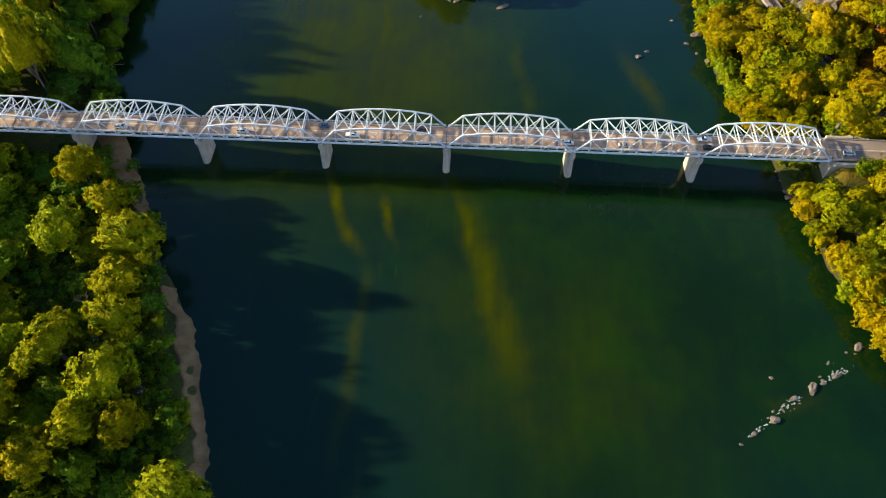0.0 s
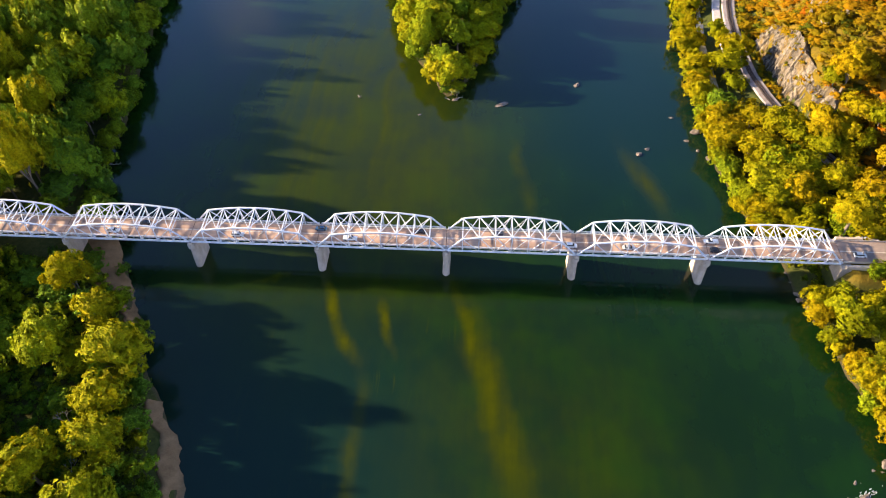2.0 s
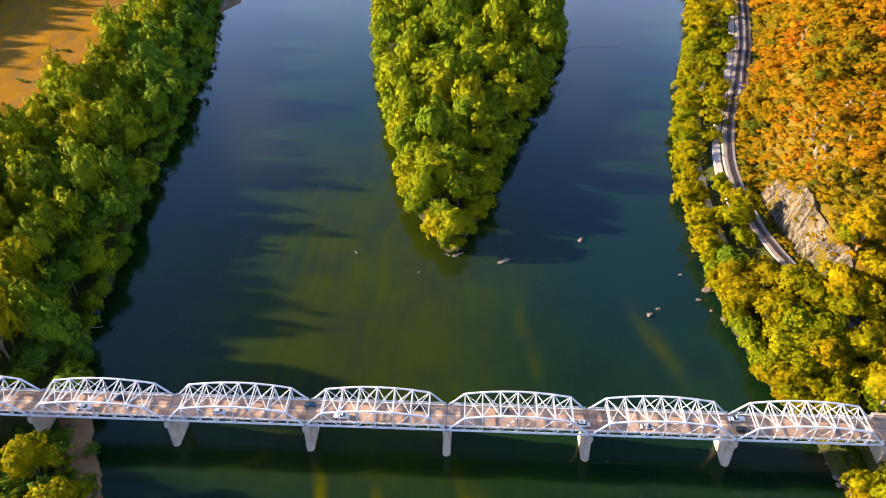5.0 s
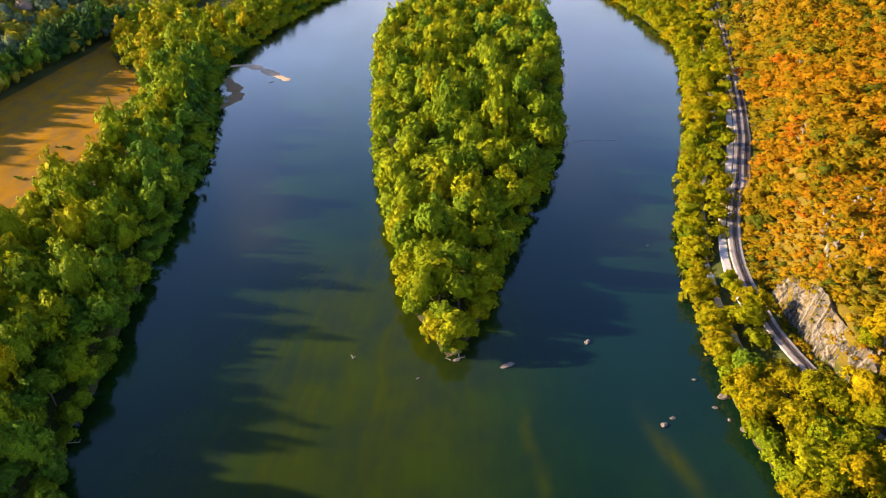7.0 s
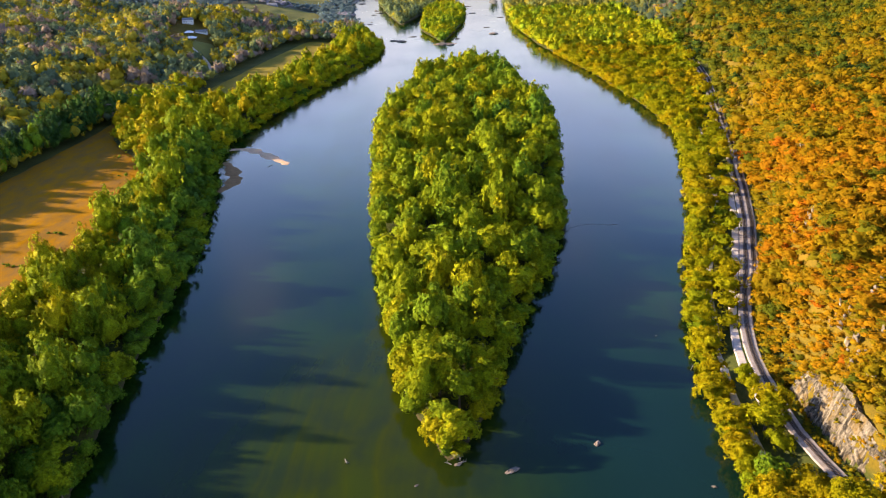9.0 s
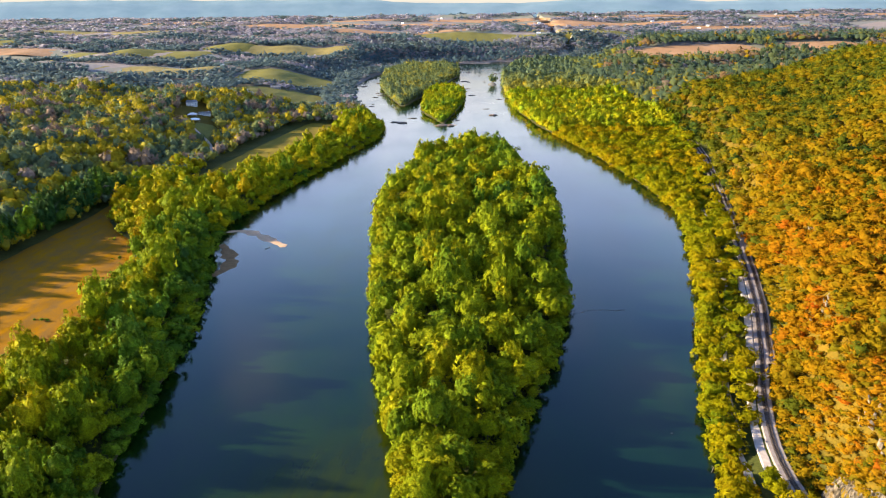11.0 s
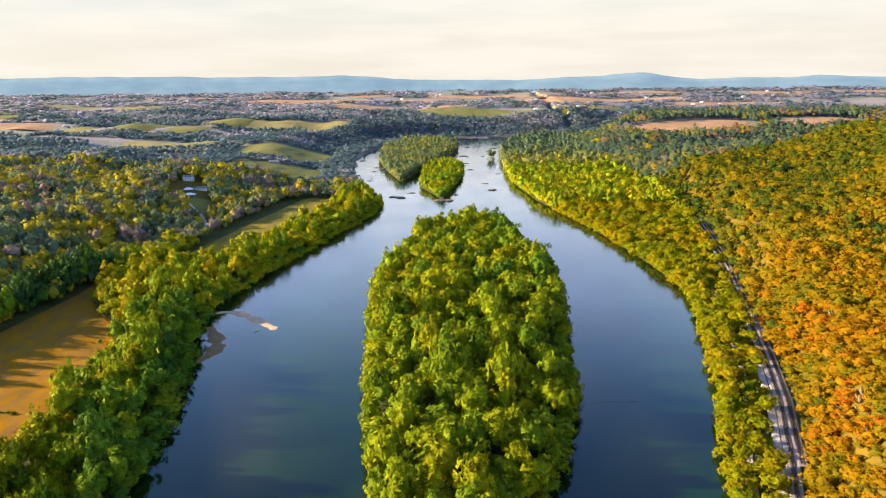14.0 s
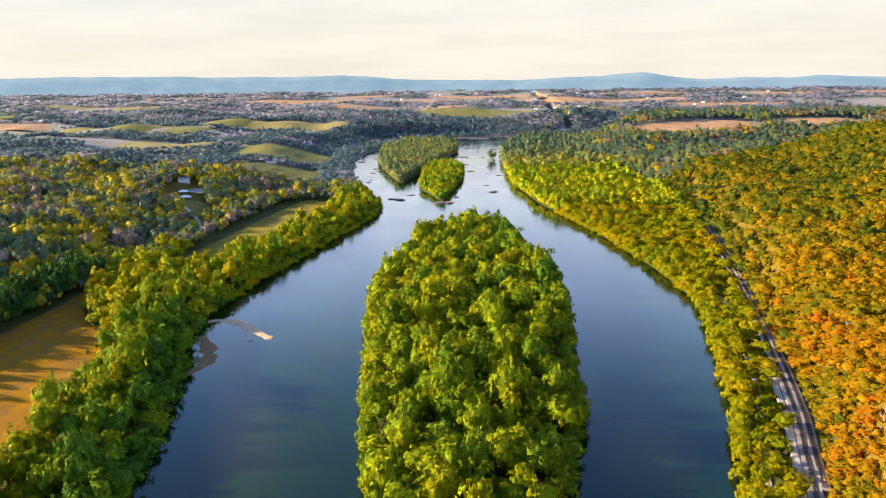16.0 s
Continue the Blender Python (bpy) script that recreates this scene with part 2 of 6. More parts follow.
M_MEADOW = worn("dull_meadow", (0.16, 0.14, 0.05), (0.27, 0.22, 0.08), 0.02, 0.95, 0.1)
M_WHITE = worn("white_boards", (0.66, 0.66, 0.64), (0.82, 0.82, 0.80), 0.6)
M_CANVAS = worn("white_canvas", (0.78, 0.78, 0.78), (0.88, 0.88, 0.87), 0.3)
M_ROOF = worn("grey_roof", (0.13, 0.13, 0.14), (0.26, 0.26, 0.28), 0.4)
M_FOAM = worn("foam", (0.50, 0.54, 0.54), (0.80, 0.82, 0.80), 3.0)
M_RUBBER = worn("rubber", (0.015, 0.015, 0.015), (0.04, 0.04, 0.04), 3.0)
M_GLASS, _n, _l, _b = material("dark_glass", 0.08, 0.5)
_b.inputs["Base Color"].default_value = (0.02, 0.025, 0.03, 1)

# rock face: pale slabs with dark cracks and rusty streaks
M_CLIFF, n, l, b = material("cliff_rock", 0.9, 0.2)
v = position(n, l, (0.5, 1, 0.14))
f = noise_of(n, l, v, 0.5, 8, 0.7)
g = noise_of(n, l, position(n, l, (1, 1, 0.5)), 0.16, 4)
col = ramp(n, l, f, [(0.38, (0.03, 0.026, 0.022)), (0.46, (0.09, 0.075, 0.058)), (0.55, (0.20, 0.168, 0.13)), (0.70, (0.31, 0.265, 0.215))])
col = mix(n, l, span(n, l, g, 0.5, 0.7, 0.0, 0.75), col, (0.17, 0.105, 0.022))
l.new(col, b.inputs["Base Color"])
bump(n, l, b, f, 0.9, 1.6)

# ground: leaf litter and brush, sand where it meets the water
M_GROUND, n, l, b = material("forest_floor", 0.95, 0.15)
v = position(n, l)
f1, f2 = noise_of(n, l, v, 0.03, 5), noise_of(n, l, v, 0.6, 5, 0.7)
f = calc(n, l, "ADD", calc(n, l, "MULTIPLY", f1, 0.5), calc(n, l, "MULTIPLY", f2, 0.5))
col = ramp(n, l, f, [(0.32, (0.022, 0.032, 0.008)), (0.5, (0.055, 0.065, 0.014)), (0.66, (0.11, 0.10, 0.025))])
sep = n.new("ShaderNodeSeparateXYZ")
l.new(v, sep.inputs[0])
low = span(n, l, calc(n, l, "ADD", sep.outputs["Z"], calc(n, l, "MULTIPLY", f2, 0.8)), 0.45, 1.1, 1.0, 0.0)
high = span(n, l, sep.outputs["Z"], 9.0, 16.0)
col = mix(n, l, high, col, ramp(n, l, f, [(0.32, (0.07, 0.055, 0.008)), (0.5, (0.13, 0.09, 0.008)), (0.66, (0.20, 0.115, 0.008))]))
cells = n.new("ShaderNodeTexVoronoi")
cells.inputs["Scale"].default_value = 1.0
l.new(position(n, l, (0.0042, 0.0024, 0)), cells.inputs["Vector"])
pick = n.new("ShaderNodeSeparateColor")
l.new(cells.outputs["Color"], pick.inputs[0])
# field patchwork, its colours greyed and blued to stand in for haze
hazy_crop = ramp(n, l, pick.outputs[0], [(0.0, (0.15, 0.18, 0.15)), (0.3, (0.20, 0.20, 0.16)), (0.5, (0.18, 0.175, 0.19)), (0.8, (0.27, 0.225, 0.21)), (1.0, (0.17, 0.175, 0.19))])
col = mix(n, l, span(n, l, sep.outputs["Y"], 1450.0, 1900.0), col, hazy_crop)
l.new(mix(n, l, low, col, (0.075, 0.06, 0.03)), b.inputs["Base Color"])
bump(n, l, b, f2, 0.8, 0.5)

# water: dark and glossy; weed and silt on the bed colour it in long streaks along the flow
M_WATER, n, l, b = material("river_water", 0.07, 0.5)
b.inputs["IOR"].default_value = 1.333
v = position(n, l)
warp = n.new("ShaderNodeTexNoise")
warp.inputs["Scale"].default_value, warp.inputs["Detail"].default_value = 0.016, 2
l.new(v, warp.inputs["Vector"])
wv = n.new("ShaderNodeVectorMath")
wv.operation = "MULTIPLY_ADD"
l.new(warp.outputs["Color"], wv.inputs[0])
wv.inputs[1].default_value = (18, 18, 0)
l.new(v, wv.inputs[2])
fray = n.new("ShaderNodeTexNoise")
fray.inputs["Scale"].default_value, fray.inputs["Detail"].default_value = 0.06, 4
l.new(v, fray.inputs["Vector"])
wv2 = n.new("ShaderNodeVectorMath")
wv2.operation = "MULTIPLY_ADD"
l.new(fray.outputs["Color"], wv2.inputs[0])
wv2.inputs[1].default_value = (7, 16, 0)
l.new(wv.outputs[0], wv2.inputs[2])
sep = n.new("ShaderNodeSeparateXYZ")
l.new(wv2.outputs[0], sep.inputs[0])
wx, wy = calc(n, l, "SUBTRACT", sep.outputs["X"], 12.5), calc(n, l, "SUBTRACT", sep.outputs["Y"], 17.0)
st = n.new("ShaderNodeMapping")
st.inputs["Scale"].default_value = (1, 0.05, 1)
st.inputs["Rotation"].default_value = (0, 0, radians(5))
l.new(v, st.inputs["Vector"])
streak = noise_of(n, l, st.outputs[0], 0.11, 3, 0.5)
broad = noise_of(n, l, v, 0.009, 4)


def y_of(n, l, vec):
    s_ = n.new("ShaderNodeSeparateXYZ")
    l.new(vec, s_.inputs[0])
    return s_.outputs["Y"]


def blob(cx, cy, rx, ry, lean=0.0, p=2.0):
    """1 at the middle of a long patch of bed, 0 outside; lean: metres sideways per metre ahead."""
    dy = calc(n, l, "SUBTRACT", wy, cy)
    dx = calc(n, l, "SUBTRACT", calc(n, l, "SUBTRACT", wx, cx), calc(n, l, "MULTIPLY", dy, lean))
    q = calc(n, l, "ADD", calc(n, l, "POWER", calc(n, l, "ABSOLUTE", calc(n, l, "DIVIDE", dx, rx)), p),
             calc(n, l, "POWER", calc(n, l, "ABSOLUTE", calc(n, l, "DIVIDE", dy, ry)), p))
    return calc(n, l, "POWER", 2.718, calc(n, l, "MULTIPLY", q, -1.9))


sm = n.new("ShaderNodeMapping")
sm.inputs["Scale"].default_value, sm.inputs["Rotation"].default_value = (1, 0.06, 1), (0, 0, radians(14))
l.new(v, sm.inputs["Vector"])
strand = calc(n, l, "MULTIPLY", span(n, l, noise_of(n, l, sm.outputs[0], 0.45, 5, 0.6), 0.3, 0.68, 0.82, 1.1), span(n, l, noise_of(n, l, v, 0.05, 4), 0.3, 0.6, 0.55, 1.15))
silt = calc(n, l, "MULTIPLY", blob(-52, 285, 80, 135, 0.0, 3.0), 0.40)
for bx, by, rx, ry, lean, k in ((-1, 168, 4.5, 26, -0.28, 1.25), (9, 136, 9, 62, -0.27, 0.72), (-49, 168, 4.0, 25, -0.42, 1.25), (-31, 166, 3, 20, -0.2, 0.85), (-38, 110, 4, 45, 0.0, 0.45),
                                (20, 250, 5, 40, -0.15, 0.35), (78, 252, 6, 28, -0.3, 0.45), (-8, 230, 10, 40, 0.1, 0.35), (-75, 186, 14, 4, 0, 0.6),
                                (-50, 400, 22, 110, -0.1, 0.45), (-130, 690, 62, 330, 0.0, 0.2), (-90, 1090, 60, 130, 0.35, 0.15), (112, 98, 14, 5, 0.8, 0.22), (22, 115, 70, 75, -0.2, 0.2)):
    silt = calc(n, l, "MAXIMUM", silt, calc(n, l, "MULTIPLY", calc(n, l, "MULTIPLY", blob(bx, by, rx, ry, lean), strand), k))
fine = n.new("ShaderNodeMapping")  # thin strands of weed trailing below the bridge
fine.inputs["Scale"].default_value, fine.inputs["Rotation"].default_value = (1, 0.03, 1), (0, 0, radians(9))
l.new(wv.outputs[0], fine.inputs["Vector"])
thread = calc(n, l, "MULTIPLY", span(n, l, noise_of(n, l, fine.outputs[0], 0.55, 5, 0.65), 0.5, 0.72), span(n, l, noise_of(n, l, v, 0.04, 3), 0.42, 0.62))
silt = calc(n, l, "MAXIMUM", silt, calc(n, l, "MULTIPLY", calc(n, l, "MULTIPLY", thread, blob(-10, 150, 105, 120)), 0.38))
arc = n.new("ShaderNodeVectorMath")  # films of silt drawn out in long arcs round the island's head
arc.operation = "DISTANCE"
am = n.new("ShaderNodeMapping")
am.inputs["Scale"].default_value = (1, 0.42, 0)
l.new(wv.outputs[0], am.inputs["Vector"])
l.new(am.outputs[0], arc.inputs[0])
arc.inputs[1].default_value = (35, 120, 0)
ring_ = n.new("ShaderNodeCombineXYZ")
l.new(arc.outputs["Value"], ring_.inputs["X"])
l.new(calc(n, l, "MULTIPLY", y_of(n, l, v), 0.012), ring_.inputs["Y"])
film_ = span(n, l, noise_of(n, l, ring_.outputs[0], 0.17, 4, 0.65), 0.42, 0.75)
silt = calc(n, l, "ADD", calc(n, l, "MULTIPLY", silt, calc(n, l, "MULTIPLY_ADD", film_, 0.22, 0.9)), calc(n, l, "MULTIPLY", calc(n, l, "MULTIPLY", film_, blob(-75, 310, 70, 130)), 0.16))
silt = calc(n, l, "MULTIPLY", silt, span(n, l, streak, 0.3, 0.7, 0.9, 1.05))
deep = mix(n, l, span(n, l, broad, 0.35, 0.65), (0.0036, 0.018, 0.003), (0.0048, 0.023, 0.001))
weed = calc(n, l, "ADD", calc(n, l, "MULTIPLY", noise_of(n, l, v, 0.028, 5, 0.6), 0.7), calc(n, l, "MULTIPLY", noise_of(n, l, position(n, l, (1, 0.4, 1)), 0.14, 4, 0.6), 0.3))
deep = mix(n, l, span(n, l, weed, 0.36, 0.64), (0.0026, 0.013, 0.004), deep)
deep = mix(n, l, span(n, l, weed, 0.50, 0.80), deep, (0.005, 0.026, 0.002))
dim_patch = calc(n, l, "MULTIPLY", blob(-68, 100, 88, 90, -0.3, 3.0), 0.85)  # shade painted into the colour along the left bank, hiding tree-shadow edges
dim_patch = calc(n, l, "MAXIMUM", dim_patch, calc(n, l, "MULTIPLY", blob(120, 55, 70, 60), 0.5))
# same dimming in the right channel, over the island's shadow
dim_patch = calc(n, l, "MAXIMUM", dim_patch, calc(n, l, "MULTIPLY", blob(70, 310, 75, 120), 0.95))
deep = mix(n, l, dim_patch, deep, (0.003, 0.017, 0.015))
silt = calc(n, l, "MULTIPLY", silt, span(n, l, weed, 0.36, 0.58, 0.7, 1.08), clamp=True)
l.new(mix(n, l, silt, deep, (0.050, 0.055, 0.0)), b.inputs["Base Color"])
l.new(span(n, l, silt, 0.0, 0.6, 0.5, 0.14), b.inputs["Specular IOR Level"])
rip = noise_of(n, l, position(n, l, (1, 0.6, 1)), 0.35, 5, 0.65)
rapid = noise_of(n, l, position(n, l, (0.5, 1.6, 1)), 0.06, 6, 0.7)
y_at = n.new("ShaderNodeSeparateXYZ")
l.new(v, y_at.inputs[0])
rip = calc(n, l, "ADD", calc(n, l, "MULTIPLY", rip, 0.05), calc(n, l, "MULTIPLY", rapid, span(n, l, y_at.outputs["Y"], 1200.0, 1500.0, 0.0, 0.7)))
bump(n, l, b, rip, 0.2, 0.2)
calm = noise_of(n, l, position(n, l, (0.6, 0.25, 1)), 0.03, 4)
l.new(span(n, l, calm, 0.35, 0.7, 0.09, 0.17), b.inputs["Roughness"])

# haze painted on the ridge: blue base colour plus a faint glow
M_HILL, n, l, b = material("hazed_ridge", 1.0, 0.0)
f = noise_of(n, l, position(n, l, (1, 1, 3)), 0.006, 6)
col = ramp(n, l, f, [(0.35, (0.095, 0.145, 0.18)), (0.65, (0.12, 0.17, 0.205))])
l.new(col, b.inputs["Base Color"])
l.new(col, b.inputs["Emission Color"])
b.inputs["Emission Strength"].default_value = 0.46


# ---- building helpers ----
def mesh_from(name, verts, faces, mat=None, smooth=False, tint=None, normals=None, spray=None):
    """A mesh from numpy arrays: verts (n, 3), faces (m, 3 or 4)."""
    verts, faces = np.asarray(verts, np.float32), np.asarray(faces, np.int32)
    me = bpy.data.meshes.new(name)
    me.vertices.add(len(verts))
    me.vertices.foreach_set("co", verts.ravel())
    k = faces.shape[1]
    me.loops.add(faces.size)
    me.loops.foreach_set("vertex_index", faces.ravel())
    me.polygons.add(len(faces))
    me.polygons.foreach_set("loop_start", np.arange(0, faces.size, k, dtype=np.int32))
    me.polygons.foreach_set("use_smooth", np.full(len(faces), smooth))
    if tint is not None:
        me.attributes.new("tint", "FLOAT", "POINT").data.foreach_set("value", np.asarray(tint, np.float32))
    if spray is not None:
        me.attributes.new("spray", "FLOAT", "POINT").data.foreach_set("value", np.asarray(spray, np.float32))
    me.update(calc_edges=True)
    if normals is not None:
        me.polygons.foreach_set("use_smooth", np.full(len(faces), True))
        me.normals_split_custom_set_from_vertices(np.asarray(normals, np.float32))
    if mat:
        me.materials.append(mat)
    return me


def finish(name, bm, mat, smooth=False):
    me = bpy.data.meshes.new(name)
    for f in bm.faces:
        f.smooth = smooth
    bm.to_mesh(me)
    bm.free()
    me.materials.append(mat)
    return me


def part(name, bm, mat, parent=None, label="", smooth=False):
    """Links a bmesh or a mesh as one object under a thing or a part."""
    me = bm if isinstance(bm, bpy.types.Mesh) else finish(name, bm, mat, smooth)
    ob = new(name, me)
    ob.parent = parent
    if label:
        tagged(ob, label)
    return ob


def box(bm, lo, hi, m=None, bevel=0.0):
    lo, hi = Vector(lo), Vector(hi)
    mid = Matrix.Translation((lo + hi) / 2) @ Matrix.Diagonal((*(hi - lo), 1))
    made = bmesh.ops.create_cube(bm, size=1, matrix=(m or Matrix()) @ mid)["verts"]
    if bevel:
        edges = list({e for x in made for e in x.link_edges})
        bmesh.ops.bevel(bm, geom=edges, offset=bevel, segments=1, affect="EDGES")
    return bm


def bar(bm, a, b, w, h):
    """A squared bar from a to b, w across and h high."""
    a, b = Vector(a), Vector(b)
    d = b - a
    side = d.cross(Vector((0, 0, 1)))
    side = side.normalized() if side.length > 1e-6 else Vector((1, 0, 0))
    up = side.cross(d).normalized()
    m = Matrix((side, d.normalized(), up)).transposed().to_4x4()
    m.translation = (a + b) / 2
    bmesh.ops.create_cube(bm, size=1, matrix=m @ Matrix.Diagonal((w, d.length, h, 1)))
    return bm


def tube(bm, a, b, ra, rb, seg=6):
    a, b = Vector(a), Vector(b)
    q = (b - a).to_track_quat("Z", "Y").to_matrix().to_4x4()
    q.translation = (a + b) / 2
    bmesh.ops.create_cone(bm, cap_ends=True, segments=seg, radius1=ra, radius2=rb, depth=(b - a).length, matrix=q)
    return bm


# ---- the lie of the land ----
def curve(*pts):
    p = np.array(pts, float)

    def at(y):
        y = np.asarray(y, float)
        w = 14.0
        return (np.interp(y - w, p[:, 0], p[:, 1]) + 2 * np.interp(y, p[:, 0], p[:, 1]) + np.interp(y + w, p[:, 0], p[:, 1])) / 4
    return at


LEFT = curve((-400, -40), (30, -70), (65, -79), (118, -98), (135, -112), (173, -133), (194, -143), (234, -168), (277, -173), (366, -186), (440, -194), (507, -206), (607, -229),
             (697, -259), (754, -263), (843, -251), (1014, -216), (1213, -172), (1300, -174), (1524, -248), (1884, -323), (2137, -313), (2350, -240), (2500, -60), (2620, 180), (2700, 330))
RIGHT = curve((-400, 230), (60, 168), (132, 142), (163, 133), (184, 131), (201, 124), (225, 121), (240, 115), (271, 111), (340, 111), (381, 115), (435, 124), (480, 135), (562, 160),
              (690, 187), (800, 206), (920, 194), (1100, 158), (1330, 98), (1513, 68), (1864, 56), (2112, 64), (2400, 110), (2534, 170), (2640, 300), (2700, 320))
ISLES = [(curve((306, -13), (336, -33), (371, -41), (407, -50), (457, -62), (528, -76), (648, -92), (756, -105), (850, -108), (910, -96), (1049, -80), (1110, -48), (1150, -14)),
          curve((306, -13), (328, -2), (368, 6), (403, 13), (460, 33), (512, 46), (564, 60), (623, 58), (725, 71), (876, 71), (953, 48), (1048, 36), (1110, 12), (1150, -14)), 306, 1150),
         (curve((1550, -165), (1700, -208), (1880, -253), (2210, -281), (2350, -250), (2465, -200)),
          curve((1550, -165), (1769, -124), (2121, -66), (2361, -74), (2465, -200)), 1550, 2465),
         (curve((1350, -70), (1485, -118), (1770, -130), (1871, -84)), curve((1350, -70), (1450, -56), (1591, -42), (1766, -40), (1871, -84)), 1350, 1871),
         (curve((1890, 28), (1940, 14), (1990, 28)), curve((1890, 28), (1940, 42), (1990, 28)), 1890, 1990)]
RAIL = curve((-400, 420), (100, 240), (200, 190), (245, 166), (270, 154), (291, 145), (305, 140.5), (325, 138), (364, 137.5), (390, 140.5), (414, 146.5), (439, 153.5), (475, 166.5), (555, 192), (631, 211), (744, 237), (864, 261), (1033, 296), (1200, 318), (1400, 320), (1700, 290), (2000, 260), (2300, 290), (2600, 470))
PATHWAY = curve((-400, 400), (100, 205), (200, 158), (250, 133), (283, 122.5), (300, 121), (358, 121), (376, 124), (416, 131), (442, 136), (472, 143), (530, 163), (600, 186), (720, 214), (900, 246), (2600, 680))
HILL_FOOT = curve((-400, -460), (300, -446), (640, -430), (800, -418), (900, -425), (1130, -385), (1300, -352), (1400, -330), (1600, -345), (2200, -400), (2500, -240), (2700, 100), (2800, 300))


def smooth(v, a, b):
    t = np.clip((np.asarray(v, float) - a) / (b - a), 0, 1)
    return t * t * (3 - 2 * t)


def wave(x, y, scale, seed):
    """Soft rolling noise between about -1 and 1."""
    rng, out = np.random.RandomState(seed), 0.0
    for k in range(6):
        a, p = rng.uniform(0, math.tau, 2)
        s = scale * rng.uniform(0.6, 1.5)
        out = out + np.sin((x * math.cos(a) + y * math.sin(a)) * math.tau / s + p)
    return out / 3.2


def wet(x, y):
    """Metres from the nearest bank: above 0 in the river, below 0 on land."""
    x, y = np.asarray(x, float), np.asarray(y, float)
    jag = 1.6 * wave(x, y, 22, 3) + 0.8 * wave(x, y, 9, 4)
    d = np.minimum(x - LEFT(y), RIGHT(y) - x) + jag
    for lo, hi, y0, y1 in ISLES:
        inside = np.minimum(np.minimum(x - lo(y), hi(y) - x), np.minimum(y - y0, y1 - y)) + jag * 0.7
        d = np.minimum(d, -inside)
    return d


def land(x, y):
    """Height of the ground."""
    x, y = np.asarray(x, float), np.asarray(y, float)
    d = wet(x, y)
    bank = np.where(d > 0, -np.minimum(d * 0.3, 2.6), np.minimum(-d * 0.45, 2.6))
    dry = smooth(-d, 2, 26)
    isle = np.zeros_like(x)
    for lo, hi, y0, y1 in ISLES:
        isle = np.maximum(isle, ((x > lo(y) - 20) & (x < hi(y) + 20) & (y > y0 - 20) & (y < y1 + 20)).astype(float))
    # railway bench and the steep hill above it
    s = x - RAIL(y)
    bench = 5.0 * smooth(s, -14, -6)
    crest = 1400 + 0.34 * np.clip(x - 330, 0, 900)
    along = smooth(y, 215, 300) * (1 - 0.9 * smooth(y, crest, crest + 240))
    steep = 31 * smooth(s, 9, 42 + 0.03 * np.maximum(y - 400, 0)) + 0.15 * np.clip(s - 12, 0, 420) + 10 * wave(x, y, 330, 8) * smooth(s, 40, 200)
    steep = steep * (1 - 0.35 * smooth(s, 600, 1500))
    steep = np.maximum(steep, (22 * smooth(s, 10, 16) + 0.62 * np.maximum(s - 15, 0)) * np.exp(-((y - 316) / 42) ** 4) * (s < 60))
    plateau = ((32 + 5 * wave(x, y, 500, 10)) * smooth(y, crest + 330, crest + 600) + 30 * smooth(y, 2060, 2480)) * smooth(s, 10, 150)
    right = np.where(x > 0, bench + np.maximum(steep * along + 9 * smooth(s, 10, 60) * (1 - along), plateau), 0)
    # hill beyond the left flood plain
    q = HILL_FOOT(y) - x
    left = np.where(x < HILL_FOOT(y), 31 * smooth(q, 0, 190) + 18 * smooth(q, 190, 700) + (12 * wave(x, y, 420, 5) + 5 * wave(x, y, 190, 6)) * smooth(q, 60, 300), 0)
    far = smooth(y, 2560, 2900)
    up = 56 + 14 * wave(x, y, 620, 7) * (1 - 0.6 * smooth(y, 3000, 4200)) + 42 * smooth(y, 2900, 4800)
    side = np.maximum(left, right)
    z = bank + dry * side * (1 - isle) * (1 - far) + far * up * dry
    z = z + 0.5 * wave(x, y, 40, 9) * dry
    # road embankment behind the bridge's ends
    for end, way in ((139.0, 1), (-213.0, -1)):
        t = smooth(np.abs(y - 196.4 - 0.0087 * (x + 10)), 20, 8) * smooth((x - end) * way, -2, 4)
        z = z * (1 - t) + 15.5 * t
    return z


def grid(name, xs, ys, height, mat, smooth_shade=True):
    xx, yy = np.meshgrid(xs, ys)
    v = np.stack([xx.ravel(), yy.ravel(), height(xx, yy).ravel()], 1)
    nx = len(xs)
    i = (np.arange(len(ys) - 1)[:, None] * nx + np.arange(nx - 1)[None, :]).ravel()
    return mesh_from(name, v, np.stack([i, i + 1, i + nx + 1, i + nx], 1), mat, smooth_shade)


# ---- setting ----
xs = np.concatenate([-470 - np.geomspace(12, 4400, 38)[::-1], np.arange(-470, 133, 7.0), np.arange(133, 266, 3.5), np.arange(266, 431, 7.0), 430 + np.geomspace(12, 4400, 38)])
ys = np.concatenate([np.linspace(-900, -20, 24), np.arange(0, 238, 8.5), np.arange(238, 442, 4.25), np.arange(442, 1301, 8.5), 1300 + np.geomspace(14, 3600, 90)])
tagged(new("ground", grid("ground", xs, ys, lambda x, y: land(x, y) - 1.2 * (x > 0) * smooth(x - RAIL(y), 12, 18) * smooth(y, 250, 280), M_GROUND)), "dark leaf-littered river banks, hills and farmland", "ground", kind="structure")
tagged(new("water", grid("water", np.linspace(-700, 900, 33), np.linspace(-900, 2800, 75), lambda x, y: 0 * x, M_WATER)),
       "calm dark green river with silty streaks", "river", kind="structure")


